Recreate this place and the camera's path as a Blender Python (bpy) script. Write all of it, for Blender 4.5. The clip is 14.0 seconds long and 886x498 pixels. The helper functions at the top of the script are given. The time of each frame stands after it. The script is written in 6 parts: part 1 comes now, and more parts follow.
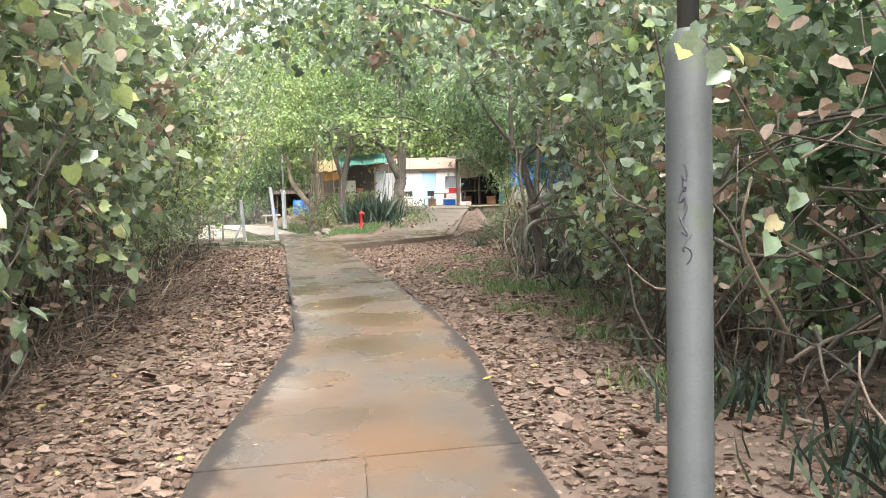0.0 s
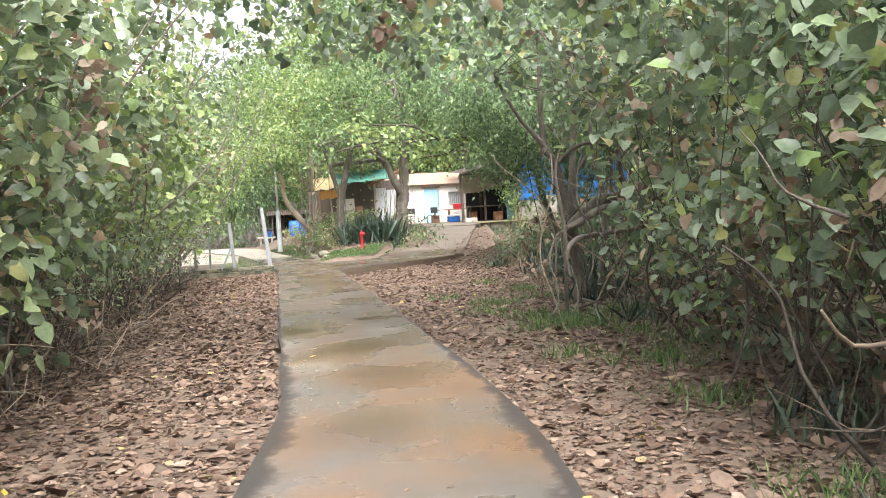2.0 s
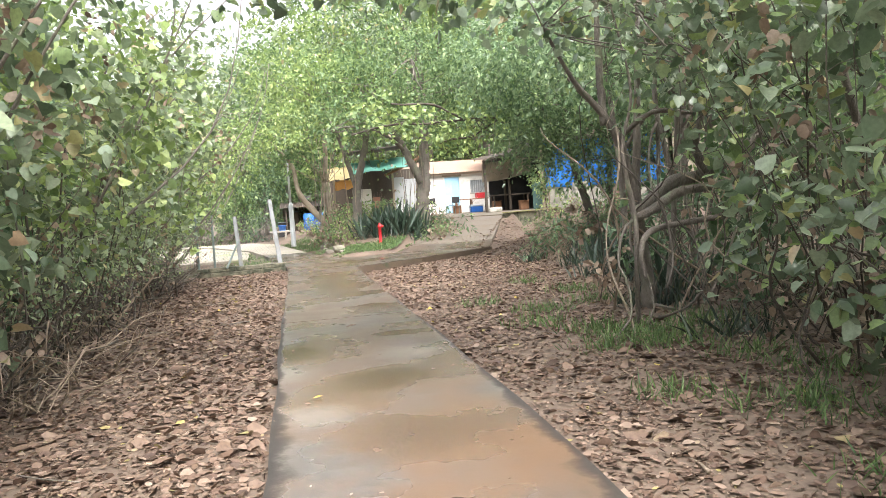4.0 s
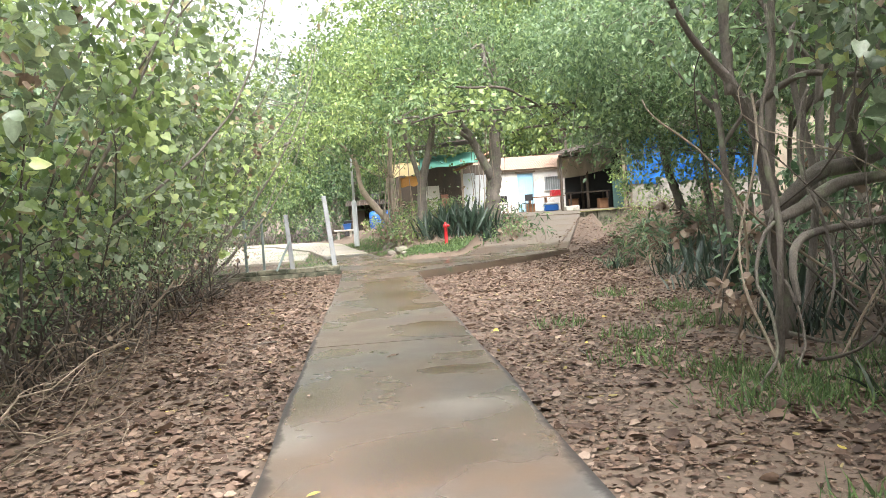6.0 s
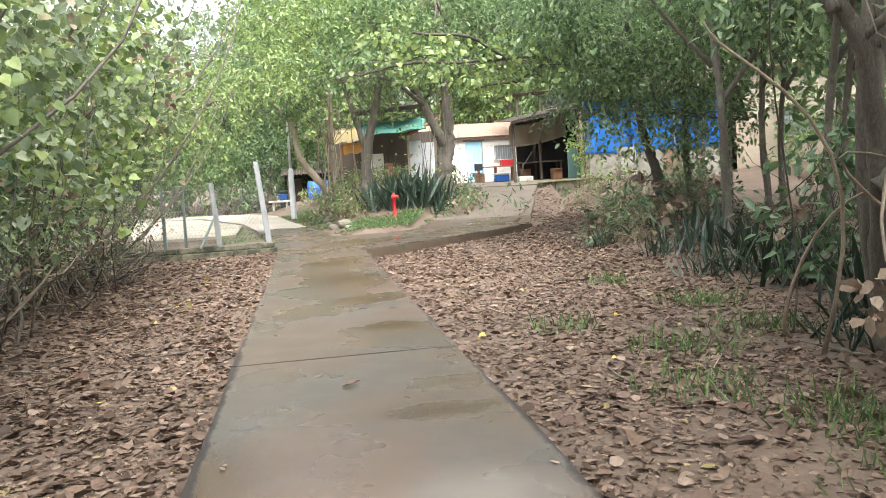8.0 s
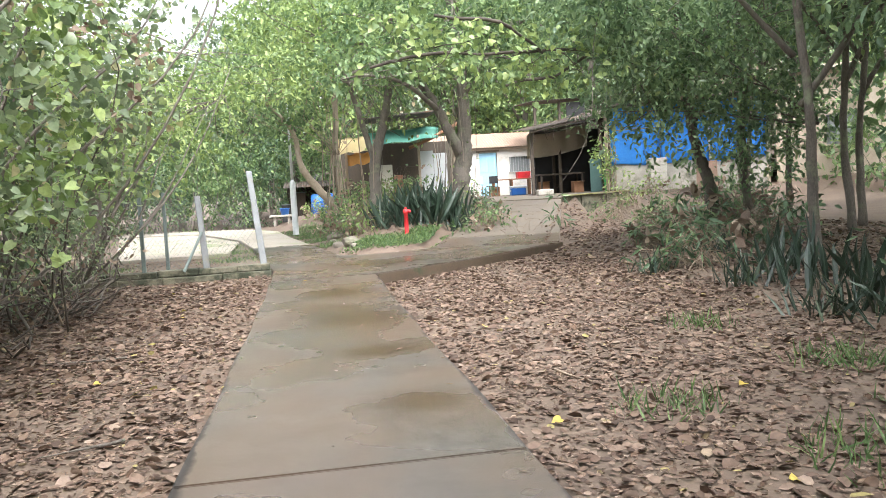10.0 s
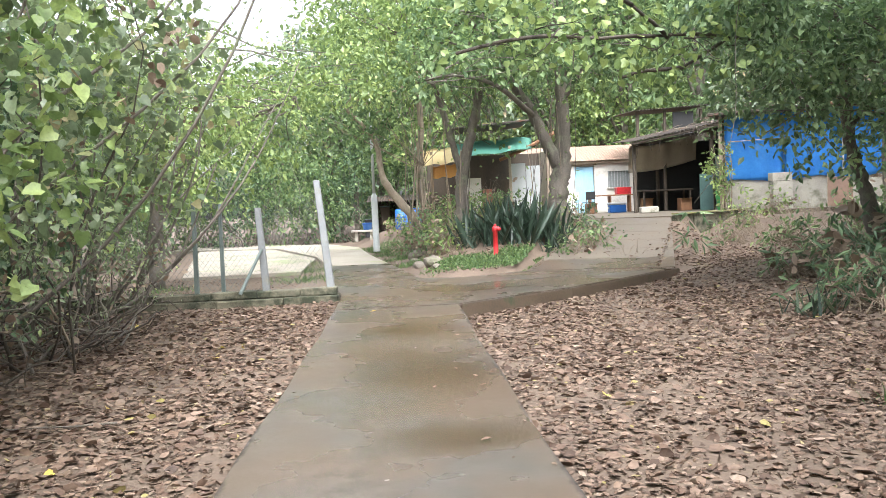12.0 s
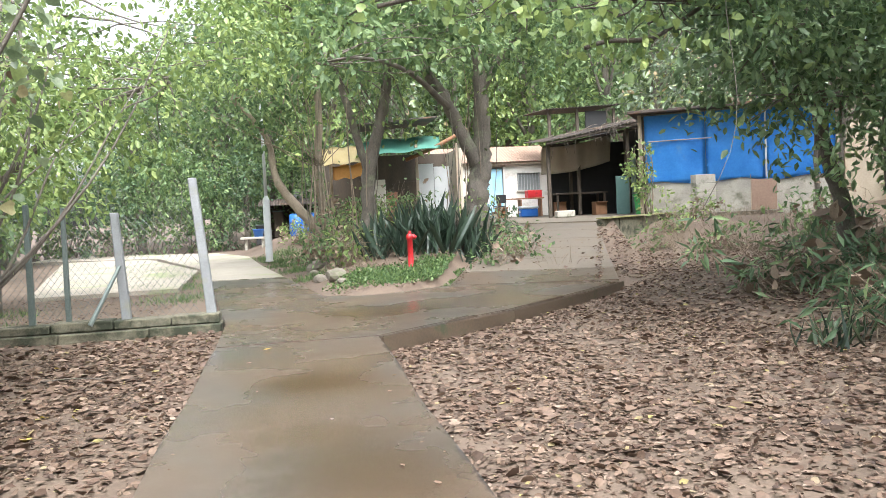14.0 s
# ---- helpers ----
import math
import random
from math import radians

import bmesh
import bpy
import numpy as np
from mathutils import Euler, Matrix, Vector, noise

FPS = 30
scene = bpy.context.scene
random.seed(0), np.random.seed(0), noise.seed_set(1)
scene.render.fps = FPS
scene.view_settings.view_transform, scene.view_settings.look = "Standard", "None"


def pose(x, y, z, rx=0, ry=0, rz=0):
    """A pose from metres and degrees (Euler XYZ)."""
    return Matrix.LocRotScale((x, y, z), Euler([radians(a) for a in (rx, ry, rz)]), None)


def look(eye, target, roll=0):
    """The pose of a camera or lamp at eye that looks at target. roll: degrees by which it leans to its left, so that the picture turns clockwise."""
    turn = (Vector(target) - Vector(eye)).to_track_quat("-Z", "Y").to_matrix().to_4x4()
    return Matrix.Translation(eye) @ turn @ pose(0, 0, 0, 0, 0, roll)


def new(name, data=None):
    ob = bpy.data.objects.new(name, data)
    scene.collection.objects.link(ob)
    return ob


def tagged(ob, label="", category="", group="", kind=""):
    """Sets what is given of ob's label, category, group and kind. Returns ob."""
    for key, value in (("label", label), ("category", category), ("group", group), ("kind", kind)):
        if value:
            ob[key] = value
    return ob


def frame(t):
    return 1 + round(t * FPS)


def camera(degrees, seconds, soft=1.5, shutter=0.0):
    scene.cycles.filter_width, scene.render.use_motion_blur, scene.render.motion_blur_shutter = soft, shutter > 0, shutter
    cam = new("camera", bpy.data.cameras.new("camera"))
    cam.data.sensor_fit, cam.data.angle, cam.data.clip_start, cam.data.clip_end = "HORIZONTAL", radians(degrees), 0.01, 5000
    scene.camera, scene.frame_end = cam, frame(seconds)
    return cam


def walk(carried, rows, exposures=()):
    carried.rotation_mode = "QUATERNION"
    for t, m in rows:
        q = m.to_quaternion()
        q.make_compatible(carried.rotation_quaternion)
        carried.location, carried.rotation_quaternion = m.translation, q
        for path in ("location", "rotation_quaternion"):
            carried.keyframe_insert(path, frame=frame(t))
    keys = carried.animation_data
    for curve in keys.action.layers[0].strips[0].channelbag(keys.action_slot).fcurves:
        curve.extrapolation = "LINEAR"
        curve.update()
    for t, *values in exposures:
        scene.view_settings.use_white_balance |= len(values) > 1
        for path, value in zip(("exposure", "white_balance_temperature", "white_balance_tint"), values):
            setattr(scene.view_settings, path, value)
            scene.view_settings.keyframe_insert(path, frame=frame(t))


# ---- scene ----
cam = camera(58.1, 14.0, soft=0.45)
METRES, EYE, TILT, LEAN, TURN = 16.3, 1.5, 0.0, 0.0, -11.2
ROWS = [
    (0.0, 0.0, 0.0, 0.0, -0.11, -3.98, 1.61),
    (0.5, -0.0022, 0.0376, -0.0002, 0.67, -1.63, 0.97),
    (1.0, -0.0085, 0.0735, 0.0011, 1.19, -1.33, 1.81),
    (1.5, -0.0128, 0.1112, 0.0003, 1.04, -1.94, 2.66),
    (2.0, -0.0197, 0.1493, -0.0017, -0.27, -2.75, 3.14),
    (4.5, -0.034, 0.3199, -0.0036, 1.81, -3.76, 4.61),
    (5.0, -0.0325, 0.3534, -0.0054, 3.47, -4.31, 4.52),
    (5.5, -0.0325, 0.3896, -0.0064, 4.52, -3.88, 4.42),
    (6.0, -0.035, 0.4261, -0.0051, 6.2, -3.1, 3.9),
    (6.5, -0.0398, 0.4628, -0.0056, 7.09, -3.45, 3.21),
    (7.0, -0.0474, 0.4962, -0.0064, 5.54, -4.3, 3.24),
    (7.5, -0.0555, 0.5325, -0.0067, 3.4, -4.62, 3.45),
    (8.0, -0.0678, 0.5654, -0.0074, 1.73, -5.45, 3.48),
    (10.5, -0.0943, 0.7399, -0.0092, 2.46, -4.1, 3.22),
    (11.0, -0.0968, 0.7732, -0.0095, 5.62, -3.78, 2.99),
    (11.5, -0.1005, 0.8088, -0.0113, 7.22, -3.74, 3.01),
    (12.0, -0.1046, 0.8424, -0.011, 8.43, -2.95, 2.63),
    (12.5, -0.1093, 0.8783, -0.0108, 7.83, -2.43, 2.36),
    (13.0, -0.1181, 0.9136, -0.0103, 5.8, -2.76, 2.31),
    (13.5, -0.1271, 0.9505, -0.0109, 3.22, -3.19, 2.31),
    (14.0, -0.1397, 0.9856, -0.0103, 0.82, -2.99, 2.73),
]
walk(cam, [(t, pose(0, 0, EYE, TILT, LEAN, TURN) @ pose(METRES * x, METRES * y, METRES * z, 90 + pitch, roll, yaw)) for t, x, y, z, yaw, pitch, roll in ROWS], exposures=[(0.0, 1.1, 6350, 14), (5.0, 1.12, 6350, 13), (8.0, 1.02, 6300, 12), (11.0, 0.99, 6100, 12), (14.0, 0.89, 6100, 11)])

# ---- world and light ----
world = bpy.data.worlds.new("overcast_sky")
scene.world = world
world.use_nodes = True
wn = world.node_tree
sky = wn.nodes.new("ShaderNodeTexSky")
sky.sky_type, sky.sun_disc = "NISHITA", False
sky.sun_elevation, sky.sun_rotation = radians(59), radians(170.7)
sky.air_density, sky.dust_density, sky.ozone_density = 1.0, 6.0, 0.6
cloud = wn.nodes.new("ShaderNodeHueSaturation")  # thin white cloud over the sky
cloud.inputs["Saturation"].default_value, cloud.inputs["Value"].default_value = 0.22, 2.1
wn.links.new(sky.outputs[0], cloud.inputs["Color"])
wn.links.new(cloud.outputs[0], wn.nodes["Background"].inputs[0])
wn.nodes["Background"].inputs[1].default_value = 0.15
sun = new("sun", bpy.data.lights.new("sun", "SUN"))
sun.data.energy, sun.data.angle, sun.data.color = 1.9, radians(45), (1.0, 0.96, 0.9)
sun.matrix_world = look((0, 0, 30), (-1.8, 11.0, 11.5))

# ---- materials ----


def ramp(nt, stops):
    r = nt.nodes.new("ShaderNodeValToRGB")
    el = r.color_ramp.elements
    while len(el) < len(stops):
        el.new(0.5)
    for e, (p, c) in zip(el, stops):
        e.position, e.color = p, (*c, 1)
    return r


def noise_node(nt, coord, scale, detail=6, rough=0.6, stretch=None):
    n = nt.nodes.new("ShaderNodeTexNoise")
    n.inputs["Scale"].default_value, n.inputs["Detail"].default_value, n.inputs["Roughness"].default_value = scale, detail, rough
    if stretch:
        m = nt.nodes.new("ShaderNodeMapping")
        m.inputs["Scale"].default_value = stretch
        nt.links.new(coord, m.inputs[0])
        coord = m.outputs[0]
    nt.links.new(coord, n.inputs["Vector"])
    return n


def surface(name, low, high, scale=3.0, fine=40.0, rough=(0.7, 0.95), bump=0.3, metal=0.0, stain=None, stain_scale=1.2, stain_at=(0.55, 0.7), stretch=None):
    """Two scales of variation between two colours, fine relief, and stains of a third colour."""
    m = bpy.data.materials.new(name)
    m.use_nodes = True
    nt = m.node_tree
    b = nt.nodes["Principled BSDF"]
    co = nt.nodes.new("ShaderNodeTexCoord").outputs["Object"]
    big, small = noise_node(nt, co, scale, stretch=stretch), noise_node(nt, co, fine, 4, 0.7, stretch)
    mixv = nt.nodes.new("ShaderNodeMath")
    mixv.operation = "MULTIPLY_ADD"
    mixv.inputs[1].default_value = 0.45
    nt.links.new(small.outputs[0], mixv.inputs[0])
    half = nt.nodes.new("ShaderNodeMath")
    half.operation = "MULTIPLY"
    half.inputs[1].default_value = 0.55
    nt.links.new(big.outputs[0], half.inputs[0])
    nt.links.new(half.outputs[0], mixv.inputs[2])
    r = ramp(nt, [(0.3, low), (0.7, high)])
    nt.links.new(mixv.outputs[0], r.inputs[0])
    col = r.outputs[0]
    if stain:
        s = noise_node(nt, co, stain_scale, 5, 0.65)
        mask = ramp(nt, [(stain_at[0], (0, 0, 0)), (stain_at[1], (1, 1, 1))])
        nt.links.new(s.outputs[0], mask.inputs[0])
        mx = nt.nodes.new("ShaderNodeMix")
        mx.data_type = "RGBA"
        nt.links.new(mask.outputs[0], mx.inputs[0])
        nt.links.new(col, mx.inputs[6])
        mx.inputs[7].default_value = (*stain, 1)
        col = mx.outputs[2]
    nt.links.new(col, b.inputs["Base Color"])
    rr = ramp(nt, [(0.3, (rough[0],) * 3), (0.7, (rough[1],) * 3)])
    nt.links.new(big.outputs[0], rr.inputs[0])
    nt.links.new(rr.outputs[0], b.inputs["Roughness"])
    b.inputs["Metallic"].default_value = metal
    if bump:
        bp = nt.nodes.new("ShaderNodeBump")
        bp.inputs["Strength"].default_value, bp.inputs["Distance"].default_value = bump, (0.04 if bump > 0.75 else 0.01)
        nt.links.new(mixv.outputs[0], bp.inputs["Height"])
        nt.links.new(bp.outputs[0], b.inputs["Normal"])
    return m


def leaf_material(name, stops, rough=0.45, through_share=0.35, spec=0.5):
    """Leaf blade: each leaf its own tint, light passing through."""
    m = bpy.data.materials.new(name)
    m.use_nodes = True
    nt = m.node_tree
    b, out = nt.nodes["Principled BSDF"], nt.nodes["Material Output"]
    geo = nt.nodes.new("ShaderNodeNewGeometry")
    r = ramp(nt, stops)
    nt.links.new(geo.outputs["Random Per Island"], r.inputs[0])
    co = nt.nodes.new("ShaderNodeTexCoord").outputs["Object"]
    n = noise_node(nt, co, 35, 3)
    mx = nt.nodes.new("ShaderNodeMix")
    mx.data_type, mx.blend_type = "RGBA", "MULTIPLY"
    mx.inputs[0].default_value = 0.5
    nr = ramp(nt, [(0.3, (0.55, 0.55, 0.55)), (0.65, (1.15, 1.15, 1.15))])
    nt.links.new(n.outputs[0], nr.inputs[0])
    nt.links.new(r.outputs[0], mx.inputs[6])
    nt.links.new(nr.outputs[0], mx.inputs[7])
    nt.links.new(mx.outputs[2], b.inputs["Base Color"])
    b.inputs["Roughness"].default_value = rough
    b.inputs["Specular IOR Level"].default_value = spec
    if through_share:
        tr = nt.nodes.new("ShaderNodeBsdfTranslucent")
        nt.links.new(mx.outputs[2], tr.inputs[0])
        sh = nt.nodes.new("ShaderNodeMixShader")
        sh.inputs[0].default_value = through_share
        nt.links.new(b.outputs[0], sh.inputs[1])
        nt.links.new(tr.outputs[0], sh.inputs[2])
        nt.links.new(sh.outputs[0], out.inputs[0])
    return m


BARK = surface("grey_brown_bark", (0.055, 0.047, 0.038), (0.23, 0.2, 0.165), 4, 60, (0.8, 0.95), 0.8, stain=(0.2, 0.22, 0.14), stain_scale=3, stretch=(1, 1, 0.35))
BARK_PALE = surface("pale_bark", (0.14, 0.11, 0.08), (0.36, 0.3, 0.22), 4, 50, (0.8, 0.95), 0.8, stain=(0.13, 0.14, 0.08), stain_scale=3, stretch=(1, 1, 0.4))
BARK_DARK = surface("dark_damp_bark", (0.03, 0.025, 0.02), (0.12, 0.1, 0.075), 5, 60, (0.75, 0.95), 0.8, stretch=(1, 1, 0.35))
TWIG = surface("dry_twig", (0.12, 0.09, 0.065), (0.36, 0.29, 0.21), 6, 60, (0.8, 0.95), 0.3)
SOIL = surface("brown_soil", (0.075, 0.053, 0.037), (0.18, 0.133, 0.096), 1.4, 26, (0.85, 1.0), 0.7, stain=(0.1, 0.07, 0.05), stain_scale=0.9)
YARD = surface("pale_yard_earth", (0.22, 0.195, 0.155), (0.38, 0.34, 0.28), 0.8, 20, (0.85, 1.0), 0.4, stain=(0.18, 0.24, 0.09), stain_scale=0.5)
GREEN_HIB = leaf_material("broad_green_leaf", [(0, (0.09, 0.135, 0.075)), (0.35, (0.19, 0.255, 0.155)), (0.7, (0.3, 0.37, 0.245)), (0.88, (0.28, 0.41, 0.13)), (0.95, (0.38, 0.36, 0.15)), (1, (0.38, 0.27, 0.17))], 0.32, 0.36, 0.7)
GREEN_LEFT = leaf_material("light_green_leaf", [(0, (0.11, 0.155, 0.08)), (0.4, (0.21, 0.275, 0.145)), (0.8, (0.32, 0.39, 0.225)), (0.92, (0.38, 0.47, 0.17)), (1, (0.42, 0.33, 0.2))], 0.36, 0.4, 0.7)
GREEN_YELLOW = leaf_material("yellow_green_leaf", [(0, (0.11, 0.17, 0.055)), (0.5, (0.22, 0.31, 0.1)), (1, (0.38, 0.47, 0.16))], 0.42, 0.4)
GREEN_DARK = leaf_material("dark_glossy_leaf", [(0, (0.06, 0.11, 0.055)), (0.5, (0.11, 0.18, 0.095)), (0.9, (0.17, 0.26, 0.13)), (1, (0.24, 0.33, 0.13))], 0.36, 0.38)
GREEN_BANK = leaf_material("drooping_bank_leaf", [(0, (0.09, 0.155, 0.075)), (0.5, (0.19, 0.285, 0.14)), (0.9, (0.29, 0.4, 0.19)), (1, (0.35, 0.45, 0.17))], 0.34, 0.44, 0.6)
GREEN_FAR = leaf_material("woodland_leaf", [(0, (0.08, 0.14, 0.06)), (0.5, (0.16, 0.24, 0.1)), (0.9, (0.24, 0.34, 0.14)), (1, (0.3, 0.38, 0.15))], 0.5, 0.45)
GREEN_GRASS = leaf_material("grass_blade", [(0, (0.06, 0.11, 0.04)), (0.6, (0.115, 0.195, 0.065)), (1, (0.2, 0.28, 0.1))], 0.5, 0.32)
SNAKE = leaf_material("stiff_dark_blade", [(0, (0.012, 0.026, 0.017)), (0.6, (0.03, 0.052, 0.032)), (1, (0.07, 0.095, 0.045))], 0.42, 0.05)
DEAD = leaf_material("dead_leaf", [(0, (0.06, 0.038, 0.026)), (0.3, (0.115, 0.073, 0.05)), (0.6, (0.17, 0.115, 0.08)), (0.9, (0.225, 0.16, 0.116)), (0.98, (0.29, 0.22, 0.165)), (1, (0.28, 0.24, 0.08))], 0.62, 0.05, 0.35)
DEAD_HANG = leaf_material("withered_leaf", [(0, (0.15, 0.1, 0.068)), (0.6, (0.29, 0.215, 0.15)), (1, (0.4, 0.32, 0.24))], 0.6, 0.25)
YELLOW_LEAF = leaf_material("fallen_yellow_leaf", [(0, (0.45, 0.33, 0.06)), (1, (0.56, 0.45, 0.1))], 0.5, 0.15)
CONCRETE = surface("old_concrete", (0.24, 0.225, 0.19), (0.5, 0.47, 0.4), 2.5, 40, (0.75, 0.95), 0.5, stain=(0.11, 0.12, 0.07), stain_scale=2.2)
MOSSY = surface("mossy_block", (0.07, 0.068, 0.045), (0.24, 0.22, 0.155), 4, 40, (0.8, 0.98), 0.78, stain=(0.035, 0.04, 0.022), stain_scale=3.2, stain_at=(0.45, 0.6))
MOSS_TOP = surface("yellow_green_moss", (0.12, 0.12, 0.04), (0.3, 0.28, 0.12), 4, 40, (0.85, 1.0), 0.6, stain=(0.2, 0.17, 0.12), stain_scale=3)
TEAL = surface("dull_teal_sheet", (0.06, 0.13, 0.12), (0.13, 0.22, 0.2), 2, 30, (0.5, 0.75), 0.3)
GALV = surface("galvanised_grey_paint", (0.068, 0.074, 0.072), (0.105, 0.114, 0.11), 5, 60, (0.45, 0.68), 0.2, 0.25, stain=(0.07, 0.1, 0.03), stain_scale=1.6, stain_at=(0.55, 0.72))
GALV_PALE = surface("pale_grey_paint", (0.38, 0.4, 0.4), (0.52, 0.54, 0.53), 3, 60, (0.4, 0.6), 0.1, 0.1)
POST_GREY = surface("weathered_grey_post", (0.15, 0.157, 0.16), (0.26, 0.27, 0.27), 4, 50, (0.6, 0.85), 0.4, stain=(0.2, 0.2, 0.16), stain_scale=3)
STEEL_DARK = surface("grey_green_steel", (0.1, 0.13, 0.12), (0.2, 0.24, 0.22), 4, 60, (0.45, 0.7), 0.2, 0.4)
WIRE = surface("dull_wire", (0.1, 0.11, 0.11), (0.2, 0.21, 0.21), 8, 60, (0.4, 0.6), 0, 0.7)
RED = surface("red_enamel", (0.38, 0.012, 0.015), (0.55, 0.025, 0.03), 5, 50, (0.35, 0.6), 0.2, stain=(0.2, 0.02, 0.02), stain_scale=6)
BLUE_TARP = surface("blue_tarpaulin", (0.03, 0.23, 0.7), (0.09, 0.4, 0.88), 1.1, 14, (0.4, 0.6), 0.5, stain=(0.15, 0.34, 0.66), stain_scale=1.3, stain_at=(0.6, 0.75))
BLUE_PLASTIC = surface("blue_plastic", (0.015, 0.09, 0.36), (0.03, 0.16, 0.5), 4, 40, (0.35, 0.5), 0.1)
GREEN_SHEET = surface("sea_green_sheet", (0.1, 0.34, 0.26), (0.22, 0.5, 0.4), 2, 20, (0.5, 0.7), 0.3)
YELLOW_SHEET = surface("pale_yellow_sheet", (0.62, 0.5, 0.24), (0.78, 0.68, 0.4), 2, 20, (0.5, 0.7), 0.3)
ORANGE_SHEET = surface("orange_sheet", (0.45, 0.22, 0.05), (0.62, 0.36, 0.1), 2, 20, (0.6, 0.8), 0.3)
WHITE_WALL = surface("weathered_white_wall", (0.55, 0.53, 0.47), (0.74, 0.71, 0.64), 1.5, 24, (0.8, 0.95), 0.3, stain=(0.38, 0.33, 0.26), stain_scale=1.6, stain_at=(0.6, 0.78))
BEIGE_WALL = surface("beige_render", (0.34, 0.28, 0.21), (0.47, 0.41, 0.32), 1.2, 24, (0.8, 0.95), 0.3, stain=(0.3, 0.25, 0.18), stain_scale=1.0)
ROOF_TAN = surface("faded_pink_sheet_roof", (0.22, 0.14, 0.1), (0.36, 0.25, 0.185), 1.5, 20, (0.7, 0.9), 0.4, stain=(0.25, 0.16, 0.11), stain_scale=1.5)
ROOF_DARK = surface("rusty_dark_sheet_roof", (0.03, 0.027, 0.024), (0.12, 0.095, 0.078), 1.5, 20, (0.6, 0.9), 0.4, 0.3, stain=(0.16, 0.08, 0.04), stain_scale=2)
WOOD_DARK = surface("dark_timber", (0.035, 0.028, 0.022), (0.11, 0.085, 0.06), 4, 50, (0.75, 0.95), 0.5, stretch=(1, 1, 0.2))
WOOD_PALE = surface("bleached_timber", (0.22, 0.17, 0.12), (0.42, 0.35, 0.26), 4, 50, (0.75, 0.95), 0.5, stretch=(1, 1, 0.2))
BLUE_DOOR = surface("pale_blue_paint", (0.25, 0.5, 0.66), (0.4, 0.64, 0.78), 2, 30, (0.5, 0.7), 0.2)
CANVAS = surface("tan_canvas", (0.4, 0.34, 0.26), (0.58, 0.51, 0.4), 1.5, 30, (0.85, 1), 0.4)
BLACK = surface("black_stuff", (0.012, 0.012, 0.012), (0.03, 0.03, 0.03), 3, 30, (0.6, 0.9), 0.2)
GREEN_PLASTIC = surface("green_plastic", (0.05, 0.3, 0.08), (0.09, 0.42, 0.13), 3, 30, (0.4, 0.6), 0.1)
RUST = surface("brown_rust", (0.15, 0.07, 0.035), (0.3, 0.16, 0.08), 5, 50, (0.8, 0.95), 0.5)
BRICK_RED = surface("red_brown_panel", (0.28, 0.1, 0.07), (0.42, 0.2, 0.14), 5, 50, (0.8, 0.95), 0.4)
STONE = surface("grey_brown_stone", (0.09, 0.078, 0.06), (0.24, 0.21, 0.17), 3, 40, (0.8, 0.98), 0.7, stain=(0.12, 0.14, 0.07), stain_scale=3)
INK = surface("dark_marker_ink", (0.03, 0.03, 0.04), (0.07, 0.07, 0.08), 10, 60, (0.5, 0.7), 0)
GLASS_GREY = surface("grey_window_glass", (0.2, 0.22, 0.22), (0.32, 0.34, 0.33), 2, 20, (0.15, 0.3), 0)


# centre and half-widths of standing damp on the path
DAMP = [(1.15, 20.3, 0.75, 1.0), (0.95, 22.6, 0.6, 0.6), (1.05, 9.7, 0.55, 0.7), (0.6, 7.9, 0.6, 0.7), (0.95, 11.4, 0.55, 0.5), (0.2, 13.0, 0.4, 0.7), (1.25, 18.3, 0.55, 0.35), (1.35, 16.6, 0.4, 0.3), (1.3, 13.8, 0.5, 0.16), (1.9, 26.6, 1.1, 0.8), (0.4, 5.4, 0.5, 0.4)]
# centre and half-widths of paler dry patches
DRY_SPOTS = [(1.35, 12.5, 0.4, 0.3), (0.15, 12.0, 0.25, 0.5), (0.35, 10.4, 0.35, 0.35), (-0.1, 6.3, 0.3, 0.5)]


